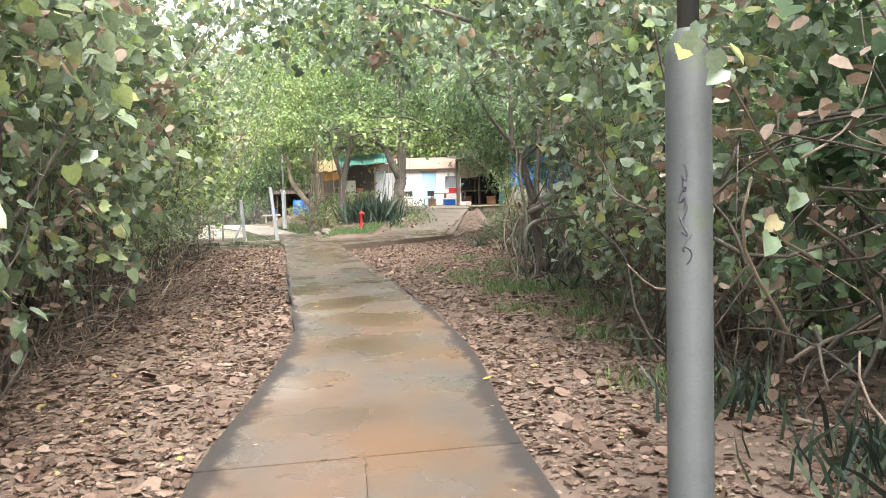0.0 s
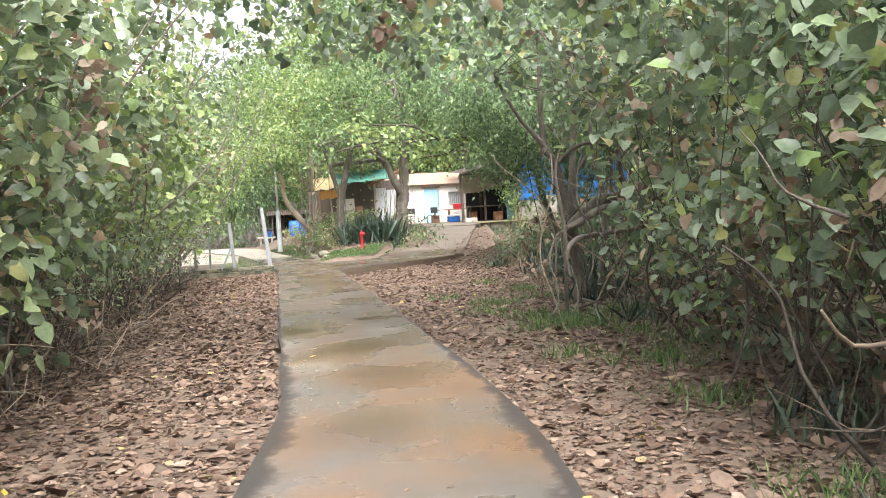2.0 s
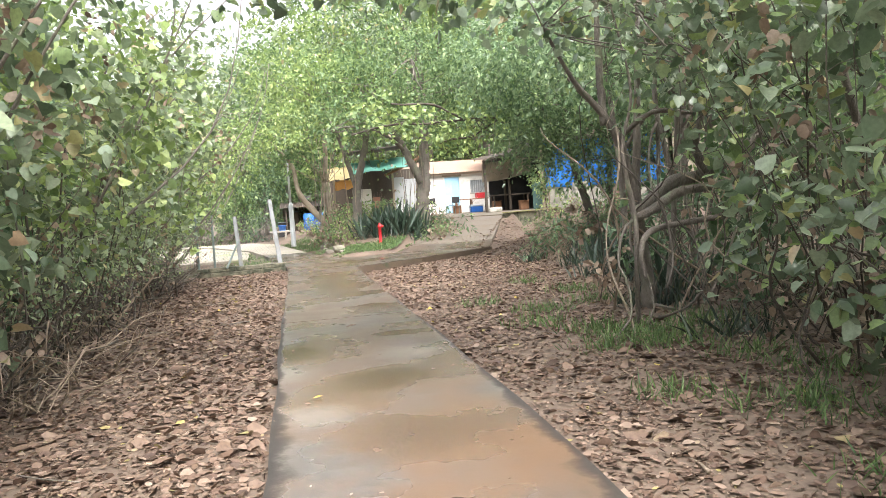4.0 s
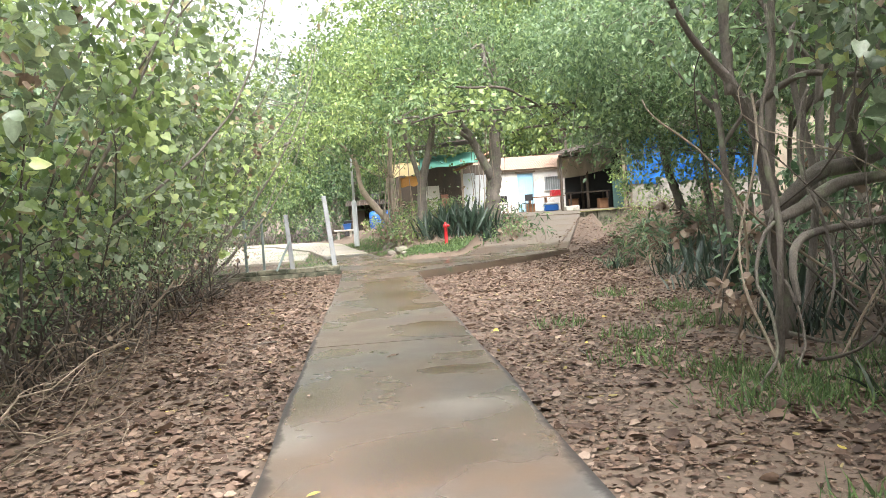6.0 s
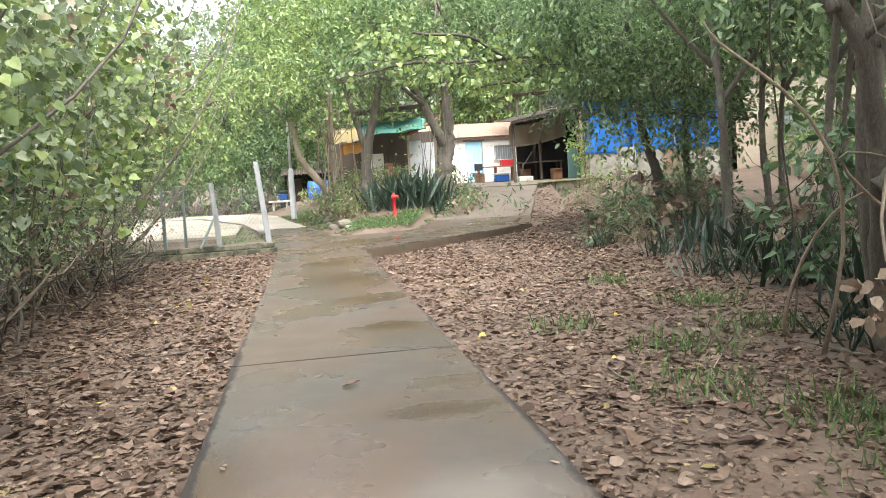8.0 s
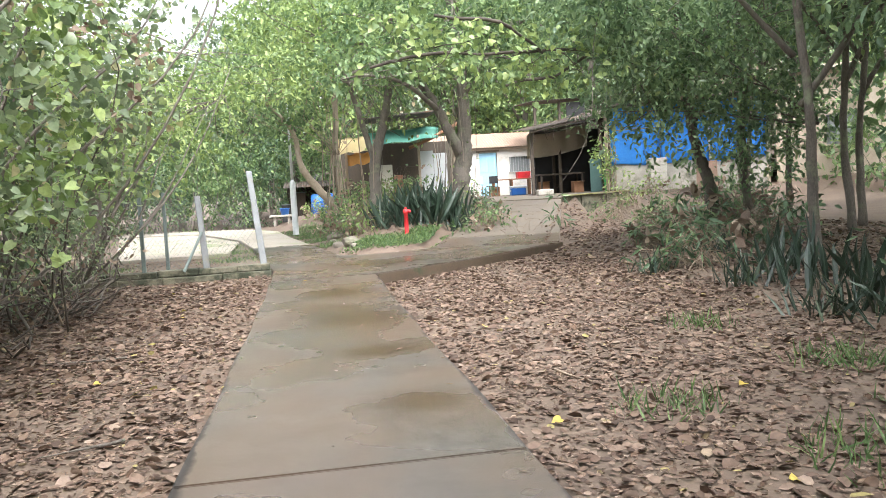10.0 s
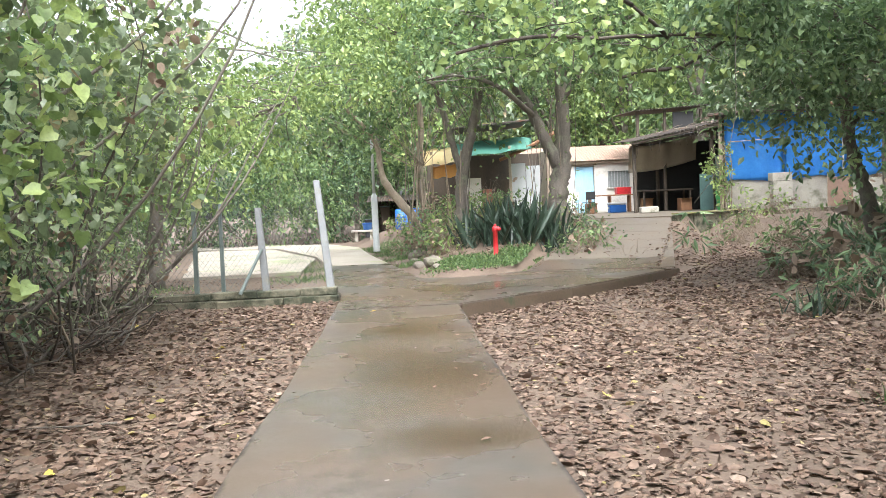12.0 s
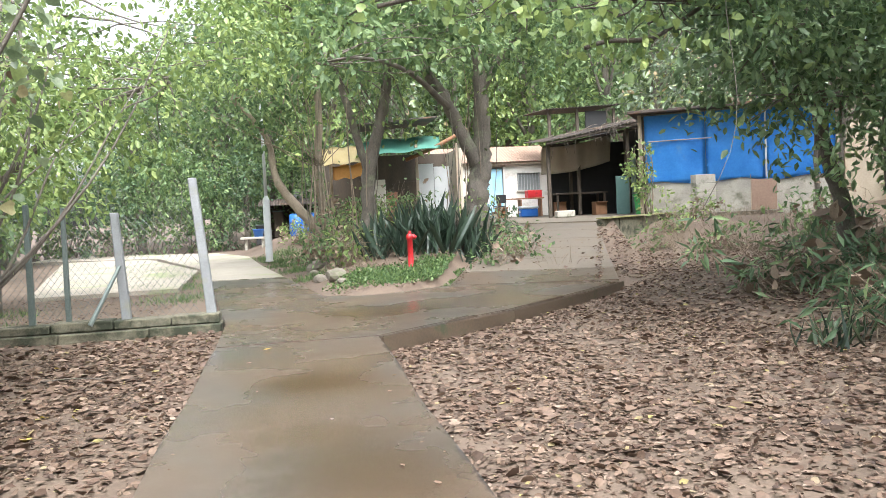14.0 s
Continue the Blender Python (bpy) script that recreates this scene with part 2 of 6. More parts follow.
def wet_concrete(name, edges):
    """Path concrete: grey, brown mud wash in soft patches, dark algae along both edges, damp sheen."""
    m = bpy.data.materials.new(name)
    m.use_nodes = True
    nt = m.node_tree
    b = nt.nodes["Principled BSDF"]
    co = nt.nodes.new("ShaderNodeTexCoord").outputs["Object"]

    def mix(fac, a, c):
        mx = nt.nodes.new("ShaderNodeMix")
        mx.data_type = "RGBA"
        nt.links.new(fac, mx.inputs[0])
        for s, v in ((6, a), (7, c)):
            if isinstance(v, tuple):
                mx.inputs[s].default_value = (*v, 1)
            else:
                nt.links.new(v, mx.inputs[s])
        return mx.outputs[2]

    def calc(op, a, c, d=None):
        n = nt.nodes.new("ShaderNodeMath")
        n.operation = op
        for s, v in enumerate((a, c, d)):
            if v is None:
                continue
            if isinstance(v, (int, float)):
                n.inputs[s].default_value = v
            else:
                nt.links.new(v, n.inputs[s])
        return n.outputs[0]

    def span(v, f0, f1, t0, t1, kind="SMOOTHSTEP"):
        r = nt.nodes.new("ShaderNodeMapRange")
        r.interpolation_type = kind
        for key, val in (("From Min", f0), ("From Max", f1), ("To Min", t0), ("To Max", t1)):
            r.inputs[key].default_value = val
        nt.links.new(v, r.inputs["Value"])
        return r.outputs[0]

    warp = noise_node(nt, co, 1.1, 3, 0.5)

    def spots(places, strength):
        found = None
        for px, py, rx, ry in places:
            mp = nt.nodes.new("ShaderNodeMapping")
            mp.inputs["Location"].default_value = (-px / rx, -py / ry, 0)
            mp.inputs["Scale"].default_value = (1 / rx, 1 / ry, 0)
            nt.links.new(co, mp.inputs[0])
            ln = nt.nodes.new("ShaderNodeVectorMath")
            ln.operation = "LENGTH"
            nt.links.new(mp.outputs[0], ln.inputs[0])
            one = span(calc("MULTIPLY_ADD", warp.outputs[0], 1.3, ln.outputs["Value"]), 0.7, 2.0, strength, 0.0)
            found = one if found is None else calc("MAXIMUM", found, one)
        return found

    place = nt.nodes.new("ShaderNodeSeparateXYZ")
    nt.links.new(co, place.inputs[0])
    px, py = place.outputs[0], place.outputs[1]
    grain = noise_node(nt, co, 70, 6, 0.8)
    mott = noise_node(nt, co, 6, 5, 0.65)
    base = ramp(nt, [(0.32, (0.064, 0.057, 0.049)), (0.68, (0.122, 0.109, 0.095))])
    nt.links.new(calc("MULTIPLY_ADD", mott.outputs[0], 0.5, calc("MULTIPLY", grain.outputs[0], 0.5)), base.inputs[0])
    # brown mud wash, most of it on the first stretch
    wash = noise_node(nt, co, 0.6, 5, 0.6)
    wash_mask = calc("MULTIPLY", span(wash.outputs[0], 0.33, 0.6, 0.0, 0.95), span(py, 9.0, 15.0, 1.0, 0.45))
    c = mix(wash_mask, base.outputs[0], (0.135, 0.074, 0.036))
    c = mix(spots(DRY_SPOTS, 0.7), c, (0.2, 0.17, 0.14))
    damp = spots(DAMP, 0.75)
    c = mix(damp, c, (0.06, 0.033, 0.015))
    streak = noise_node(nt, co, 3.0, 6, 0.7, (1, 0.5, 1))
    c = mix(span(streak.outputs[0], 0.45, 0.8, 0.0, 0.3), c, (0.06, 0.05, 0.04))
    if edges:
        # algae: distance from the path's middle line, with a ragged limit
        middle = calc("ADD", span(py, 2.9, 9.2, 0.3, 0.94), span(py, 10, 24, 0.0, -0.11))
        half = calc("ADD", span(py, 3, 9, 0.92, 0.89), span(py, 10, 24, 0.0, -0.02))
        inward = calc("SUBTRACT", half, calc("ABSOLUTE", calc("SUBTRACT", px, middle), 0.0))
        rag = noise_node(nt, co, 2.2, 5, 0.65)
        reach = calc("MULTIPLY", span(rag.outputs[0], 0.3, 0.7, 0.35, 1.5), span(py, 7, 14, 0.2, 0.055))
        edge = calc("SUBTRACT", 1.0, calc("DIVIDE", inward, reach))
        algae = span(edge, 0.0, 0.8, 0.0, 0.92)
        c = mix(algae, c, (0.02, 0.017, 0.013))
    nt.links.new(c, b.inputs["Base Color"])
    b.inputs["Specular IOR Level"].default_value = 0.6
    wet = noise_node(nt, co, 0.9, 4, 0.55, (0.75, 0.8, 1))
    rough = span(wet.outputs[0], 0.35, 0.65, 0.36, 0.22)
    rough = calc("SUBTRACT", rough, calc("MULTIPLY", damp, 0.08))
    if edges:
        rough = calc("MULTIPLY_ADD", algae, 0.45, rough)
    nt.links.new(rough, b.inputs["Roughness"])
    bp = nt.nodes.new("ShaderNodeBump")
    bp.inputs["Strength"].default_value, bp.inputs["Distance"].default_value = 0.3, 0.004
    nt.links.new(grain.outputs[0], bp.inputs["Height"])
    nt.links.new(bp.outputs[0], b.inputs["Normal"])
    return m


PATH_MAT = wet_concrete("damp_stained_concrete", True)
JUNCTION_MAT = wet_concrete("damp_brown_concrete", False)
RAMP_MAT = surface("worn_tan_concrete", (0.085, 0.068, 0.05), (0.17, 0.142, 0.108), 1.2, 30, (0.6, 0.9), 0.4, stain=(0.13, 0.1, 0.07), stain_scale=0.9)
KERB_MAT = surface("damp_brown_kerb", (0.05, 0.035, 0.022), (0.14, 0.1, 0.065), 3, 40, (0.6, 0.9), 0.5, stain=(0.05, 0.06, 0.03), stain_scale=3)

# ---- building helpers ----


def smooth(v):
    v = max(0.0, min(1.0, v))
    return v * v * (3 - 2 * v)


def part(name, bm, material, parent=None, label="", smooth_faces=False):
    me = bpy.data.meshes.new(name)
    bm.to_mesh(me)
    bm.free()
    me.materials.append(material)
    if smooth_faces:
        me.shade_smooth()
    ob = new(name, me)
    ob.parent = parent
    if label:
        tagged(ob, label)
    return ob


def empty(name, label, category, group="", kind="", at=(0, 0, 0)):
    ob = new(name)
    ob.location = at
    ob.empty_display_size = 0.1
    return tagged(ob, label, category, group, kind)


def box(bm, x0, x1, y0, y1, z0, z1, bevel=0.0, m=None):
    r = bmesh.ops.create_cube(bm, size=1)
    vs = r["verts"]
    bmesh.ops.scale(bm, vec=(x1 - x0, y1 - y0, z1 - z0), verts=vs)
    bmesh.ops.translate(bm, vec=((x0 + x1) / 2, (y0 + y1) / 2, (z0 + z1) / 2), verts=vs)
    if m is not None:
        bmesh.ops.transform(bm, matrix=m, verts=vs)
    if bevel:
        es = list({e for v in vs for e in v.link_edges})
        bmesh.ops.bevel(bm, geom=es, offset=bevel, segments=1, affect="EDGES")
    return bm


def box_part(name, dims, material, parent=None, label="", bevel=0.008, m=None):
    return part(name, box(bmesh.new(), *dims, bevel=bevel, m=m), material, parent, label)


def lathe(profile, sides=24, centre=(0, 0)):
    bm = bmesh.new()
    rings = []
    for r, z in profile:
        rings.append([bm.verts.new((centre[0] + r * math.cos(2 * math.pi * i / sides), centre[1] + r * math.sin(2 * math.pi * i / sides), z)) for i in range(sides)])
    for a, b in zip(rings, rings[1:]):
        for i in range(sides):
            bm.faces.new((a[i], a[(i + 1) % sides], b[(i + 1) % sides], b[i]))
    bm.faces.new(rings[-1])
    bm.faces.new(rings[0][::-1])
    return bm


def tube(bm, pts, radii, sides=8, knobs=0.0, rng=None):
    """A tapered tube through the points, with an uneven girth."""
    pts = [Vector(p) for p in pts]
    prev = None
    side = Vector((1, 0, 0))
    for k, (p, r) in enumerate(zip(pts, radii)):
        d = (pts[min(k + 1, len(pts) - 1)] - pts[max(k - 1, 0)]).normalized()
        side = (side - d * side.dot(d))
        if side.length < 1e-3:
            side = d.orthogonal()
        side.normalize()
        up = d.cross(side)
        ring = []
        for i in range(sides):
            a = 2 * math.pi * i / sides
            rr = r * (1 + (rng.uniform(-knobs, knobs) if rng else 0))
            ring.append(bm.verts.new(p + (side * math.cos(a) + up * math.sin(a)) * rr))
        if prev:
            for i in range(sides):
                bm.faces.new((prev[i], prev[(i + 1) % sides], ring[(i + 1) % sides], ring[i]))
        else:
            bm.faces.new(ring[::-1])
        prev = ring
    bm.faces.new(prev)


def bent(p0, p1, rng, bend=0.12, n=7, sag=0.0):
    """Points of a crooked line from p0 to p1."""
    p0, p1 = Vector(p0), Vector(p1)
    length = (p1 - p0).length
    off = Vector([rng.uniform(-1, 1) for _ in range(3)]) * bend * length
    kink = Vector([rng.uniform(-1, 1) for _ in range(3)]) * bend * 0.5 * length
    out = []
    for i in range(n):
        u = i / (n - 1)
        q = p0.lerp(p1, u) + off * math.sin(math.pi * u) + kink * math.sin(2 * math.pi * u)
        q.z -= sag * length * math.sin(math.pi * u)
        out.append(q)
    return out


def taper(r0, r1, n=7):
    return [r0 + (r1 - r0) * i / (n - 1) for i in range(n)]


# leaf blades: vertices with the stalk at the origin and the tip at y = 1, and their faces
HEART = ([(0, 0, 0), (-.3, -.12, .06), (-.5, .22, .12), (-.3, .68, .06), (0, 1, -.1), (.3, .68, .06), (.5, .22, .12), (.3, -.12, .06)], [(0, 4, 3, 2, 1), (0, 7, 6, 5, 4)])
OVAL = ([(0, 0, 0), (-.24, .35, .07), (-.16, .75, .03), (0, 1, -.06), (.16, .75, .03), (.24, .35, .07)], [(0, 3, 2, 1), (0, 5, 4, 3)])
LANCE = ([(0, 0, 0), (-.11, .4, .03), (0, 1, -.12), (.11, .4, .03)], [(0, 2, 1), (0, 3, 2)])
DRY = ([(0, 0, 0), (-.2, .22, .05), (-.25, .55, .1), (-.1, .85, .06), (0, 1, .02), (.12, .82, .09), (.24, .5, .03), (.17, .2, .07), (0, .5, -.03)], [(0, 8, 2, 1), (8, 4, 3, 2), (0, 7, 6, 8), (8, 6, 5, 4)])
CURLED = ([(0, 0, 0), (-.3, .1, .08), (-.36, .55, .11), (0, 1, .07), (.32, .6, .09), (.3, .12, .03), (0, .5, -.015)], [(0, 6, 2, 1), (6, 3, 2), (0, 5, 4, 6), (6, 4, 3)])
SWORD = ([(-.028, 0, 0), (0, 0, .012), (.028, 0, 0), (-.042, .35, .01), (0, .35, .03), (.042, .35, .01), (-.036, .7, .03), (0, .7, .045), (.036, .7, .03), (0, 1, .09)], [(0, 1, 4, 3), (1, 2, 5, 4), (3, 4, 7, 6), (4, 5, 8, 7), (6, 7, 9), (7, 8, 9)])
BLADE = ([(-.04, 0, 0), (.04, 0, 0), (.03, .55, .05), (-.03, .55, .05), (0, 1, .25)], [(0, 1, 2, 3), (3, 2, 4)])
STALK = ([(-.011, 0, 0), (.011, 0, 0), (.008, .5, .06), (-.008, .5, .06), (0, 1, .3)], [(0, 1, 2, 3), (3, 2, 4)])


def leaves(name, P, D, N, S, blade, material, parent=None, label=""):
    """One mesh of many blades: places P, directions D, upper sides N, lengths S."""
    T = np.array(blade[0], dtype=np.float64)
    P, D, N, S = np.asarray(P), np.asarray(D, dtype=np.float64), np.asarray(N, dtype=np.float64), np.asarray(S)
    D = D / (np.linalg.norm(D, axis=1, keepdims=True) + 1e-9)
    X = np.cross(D, N)
    X /= np.linalg.norm(X, axis=1, keepdims=True) + 1e-9
    Z = np.cross(X, D)
    V = P[:, None, :] + S[:, None, None] * (T[None, :, 0:1] * X[:, None, :] + T[None, :, 1:2] * D[:, None, :] + T[None, :, 2:3] * Z[:, None, :])
    n, k = len(P), len(T)
    sizes = [len(f) for f in blade[1]]
    flat = np.array([i for f in blade[1] for i in f])
    loops = (np.arange(n)[:, None] * k + flat[None, :]).ravel()
    totals = np.tile(np.array(sizes), n)
    starts = np.concatenate(([0], np.cumsum(totals)[:-1]))
    me = bpy.data.meshes.new(name)
    me.vertices.add(n * k)
    me.vertices.foreach_set("co", V.reshape(-1).astype(np.float32))
    me.loops.add(len(loops))
    me.loops.foreach_set("vertex_index", loops.astype(np.int32))
    me.polygons.add(len(totals))
    me.polygons.foreach_set("loop_start", starts.astype(np.int32))
    me.update(calc_edges=True)
    me.validate()
    me.materials.append(material)
    ob = new(name, me)
    ob.parent = parent
    if label:
        tagged(ob, label)
    return ob


def in_walkway(P):
    """True where a place lies in the clear space over the path."""
    x, y, z = P[:, 0], P[:, 1], P[:, 2]
    return (x > -1.0) & (x < 1.95) & (z < 3.0) & (y > -4) & (y < 27)


def sprays(clumps, count, rng, per=9, reach=0.4, shell=0.55):
    """Places and directions of leaves on twigs: twigs start in the clumps' outer part and run outwards and down."""
    w = np.array([c[3] * c[4] * c[5] for c in clumps]) ** 0.75
    w /= w.sum()
    C = np.array(clumps)
    twigs = max(1, count // per)
    idx = rng.choice(len(clumps), twigs, p=w)
    u = rng.normal(size=(twigs, 3))
    u /= np.linalg.norm(u, axis=1, keepdims=True)
    rad = shell + (1.05 - shell) * rng.random(twigs) ** 0.6
    start = C[idx, :3] + u * C[idx, 3:6] * rad[:, None]
    run = u * 0.6 + rng.normal(size=(twigs, 3)) * 0.6 + np.array([0, 0, -0.15])
    run /= np.linalg.norm(run, axis=1, keepdims=True)
    s = rng.random((twigs, per)) * reach
    P = start[:, None, :] + run[:, None, :] * s[:, :, None] + rng.normal(size=(twigs, per, 3)) * reach * 0.16
    P[:, :, 2] -= 0.25 * s ** 2 / max(reach, 0.1)
    D = run[:, None, :] * 0.5 + rng.normal(size=(twigs, per, 3)) * 0.6 + np.array([0, 0, -0.35])
    return P.reshape(-1, 3), D.reshape(-1, 3)


def foliage(name, clumps, count, size, blade, material, parent, seed, label="", per=9, reach=0.4, shell=0.5, flat=0.7, keep=None):
    rng = np.random.default_rng(seed)
    P, D = sprays(clumps, count, rng, per, reach, shell)
    ok = ~in_walkway(P) & (P[:, 2] > 0.05)
    # the view under the crowns to the shack and the far lamp stays open
    x, y, z = P[:, 0], P[:, 1], P[:, 2]
    low = (y > 29) & (y < 40.5) & (x > 0.9) & (x < 6.6) & (z > 1.7) & (z < 2.75 + 0.075 * (y - 29))
    low |= (y > 28) & (y < 40.2) & (x > -0.75) & (x < 0.9) & (z < 3.4) & (z > 0.3)
    ok &= ~(low & (rng.random(len(P)) < 0.85))
    if keep is not None:
        ok &= keep(P)
    P, D = P[ok], D[ok]
    N = rng.normal(size=P.shape) * flat + np.array([0, 0, 1.0])
    S = size * rng.uniform(0.55, 1.25, len(P))
    return leaves(name, P, D, N, S, blade, material, parent, label)


def stems(name, base, clumps, count, r, rng, material, parent, spread=0.5, label="", lift=0.0):
    """Many thin crooked stems from the ground into the clumps."""
    bm = bmesh.new()
    for _ in range(count):
        c = rng.choice(clumps)
        top = [c[i] + rng.uniform(-0.8, 0.8) * c[3 + i] for i in range(3)]
        b = (base[0] + rng.uniform(-spread, spread), base[1] + rng.uniform(-spread, spread), base[2] + lift)
        rr = r * rng.uniform(0.4, 1.2)
        pts = bent(b, top, rng, 0.14, 8)
        tube(bm, pts, taper(rr, rr * 0.3, 8), 5)
        for _k in range(2):
            q = pts[rng.randint(3, 6)]
            e = q + Vector([rng.uniform(-0.6, 0.6), rng.uniform(-0.6, 0.6), rng.uniform(-0.3, 0.6)])
            tube(bm, bent(q, e, rng, 0.15, 5), taper(rr * 0.45, rr * 0.15, 5), 4)
    return part(name, bm, material, parent, label, True)


def ramp_height(x, y):
    s = ((x - 4.55) * 0.37 + (y - 28.9) * 0.93) / 6.9
    return 0.008 + 0.815 * max(0.0, min(1.0, s)) ** 1.1


def top_height(x, y):
    """The land with the ramp and the yard upon it."""
    u, s = (x - 4.55) * 0.93 - (y - 28.9) * 0.37, (x - 4.55) * 0.37 + (y - 28.9) * 0.93
    if -1.25 < u < 1.25 and 0 < s < 6.8:
        return ramp_height(x, y) + 0.004
    return height(x, y)


def height(x, y):
    """The lie of the land."""
    bank = (0.34 + 0.58 * smooth((y - 32.6) / 3.2)) * smooth((x - 4.6) / 5)
    bank *= 1 - 0.55 * smooth((y - 27.5) / 3) * smooth((36.5 - y + (x - 8) * 0.5) / 2.0) * smooth((11 - x) / 2)
    rise = 0.95 * smooth((y - 28.6) / 7.5) * smooth((x - 0.4) / 3.2) + 0.2 * smooth((y - 27.2) / 2.5) * smooth((x - 1.2) / 0.8)
    if y < 37:  # the land drops away beside the ramp
        rise *= 1 - 0.85 * smooth(((x - 4.55) * 0.93 - (y - 28.9) * 0.37 - 1.35) / 0.7)
    far = 0.55 * smooth((y - 42) / 5) * smooth((x + 1.5) / 2)
    h = -0.1 + max(bank, rise, far)
    left = 0.12 * smooth((-2.6 - x) / 3) * smooth((25 - y) / 3)
    h += left
    u, s = (x - 4.55) * 0.93 - (y - 28.9) * 0.37, (x - 4.55) * 0.37 + (y - 28.9) * 0.93
    if -1.55 < u < 1.5 and -1 < s < 7.6:
        h = min(h, ramp_height(x, y) - 0.1)
    if y > 24.4 and u > -2.6 and s < 0.15 + min(0, u + 1.3) * 1.2 and x > 1.4 and (x - 1.7) * 0.68 - (y - 24.6) * 0.733 < 0.3:
        h = min(h, -0.1)
    if 23 < y < 30 and x > 1.4:  # a dip along the foot of the kerb
        h -= 0.09 * math.exp(-((((x - 1.7) * 0.68 - (y - 24.6) * 0.733) / 0.55) ** 2)) * smooth((29 - y) / 1.5)
    if y >= 35 and 5.0 < x < 15.5:
        h = min(h, 0.72)
    if y > 54:
        h += 2.7 * smooth((y - 54) / 30) + 11 * smooth((y - 56) / 38) * smooth((x - 1) / 14)
    h += 0.22 * smooth((x - 14) / 16) * 9
    if x < 1.75 and y > 26:
        h = min(h, -0.05 + max(0, 0.55 * smooth((y - 42) / 5) * smooth((x + 1.5) / 2)) + 0.5 * smooth((x - 0.9) / 1.2))
    return h + 0.018 * noise.noise((x * 1.3, y * 1.3, 0)) + 0.012 * noise.noise((x * 4, y * 4, 3))

# ---- setting ----


def axis_lines(lo, hi, step, reach):
    a = list(np.arange(lo, hi, step))
    d, q = step, hi
    while q < reach:
        a.append(q)
        d *= 1.35
        q += d
    d, q = step * 1.35, lo - step
    while q > -reach:
        a.insert(0, q)
        d *= 1.35
        q -= d
    return a


gx, gy = axis_lines(-8, 12, 0.25, 1200), axis_lines(-3, 42, 0.25, 1200)
verts = [(x, y, height(x, y)) for y in gy for x in gx]
w = len(gx)
faces = [(j * w + i, j * w + i + 1, (j + 1) * w + i + 1, (j + 1) * w + i) for j in range(len(gy) - 1) for i in range(w - 1)]
me = bpy.data.meshes.new("ground")
me.from_pydata(verts, [], faces)
me.materials.append(SOIL)
me.shade_smooth()
tagged(new("ground", me), "brown woodland soil under fallen leaves", "ground", kind="structure")


def slab(name, outline, top, thick, material, parent, label="", bevel=0.012):
    """A slab over a plan outline; top is a height or a function of x, y."""
    bm = bmesh.new()
    f = top if callable(top) else (lambda x, y: top)
    up = [bm.verts.new((x, y, f(x, y))) for x, y in outline]
    lo = [bm.verts.new((x, y, f(x, y) - thick)) for x, y in outline]
    top_face = bm.faces.new(up)
    bm.faces.new(lo[::-1])
    for i in range(len(up)):
        j = (i + 1) % len(up)
        bm.faces.new((up[j], up[i], lo[i], lo[j]))
    bmesh.ops.recalc_face_normals(bm, faces=bm.faces)
    if bevel:
        bmesh.ops.bevel(bm, geom=list(top_face.edges), offset=bevel, segments=2, affect="EDGES")
    return part(name, bm, material, parent, label)


def left_edge(y):
    return -0.62 + 0.68 * smooth((y - 3.2) / 6.2) - 0.045 * smooth((y - 10) / 5) - 0.035 * smooth((y - 20) / 6) + 0.012 * math.sin(y * 2.3)


def right_edge(y):
    return 1.22 + 0.6 * smooth((y - 2.6) / 6.4) - 0.14 * smooth((y - 11) / 12) + 0.012 * math.sin(y * 1.9 + 1)


path = empty("path", "damp brown-stained concrete footpath", "path", kind="structure")


def stretch_of_path(y0, y1, a=0.0, b=1.0):
    n = max(2, int((y1 - y0) / 0.5))
    ys = [y0 + (y1 - y0) * i / n for i in range(n + 1)]
    at = lambda y, u: left_edge(y) + (right_edge(y) - left_edge(y)) * u
    return [(at(y, b), y) for y in ys] + [(at(y, a), y) for y in reversed(ys)]


for y0, y1, a, b in ((-6, 0.9, 0, .5), (-6, 0.9, .502, 1), (0.91, 4.5, 0, .5), (0.91, 4.5, .502, 1), (4.514, 15.44, 0, 1), (15.462, 24.62, 0, 1)):
    slab("slab", stretch_of_path(y0, y1, a, b), 0.0, 0.16, PATH_MAT, path, bevel=0.008)
junction = [(right_edge(24.63), 24.632), (2.46, 25.25), (3.46, 25.95), (5.0, 27.4), (6.02, 28.52), (3.35, 29.4), (2.95, 29.25), (2.25, 28.8), (1.75, 28.75), (1.25, 29.0),
            (0.55, 33.6), (-0.97, 33.6), (-0.62, 30.8), (-0.2, 27.3), (-0.07, 26.5), (left_edge(24.63), 24.632)]
slab("slab", junction, 0.008, 0.2, JUNCTION_MAT, path)
slab("slab", [(0.55, 33.62), (-0.1, 38.02), (-0.75, 43.5), (-2.2, 47.5), (-9, 52), (-9, 48), (-4, 45.5), (-1.7, 38.02), (-0.97, 33.62)], 0.008, 0.15, YARD, path, "pale dry concrete path")

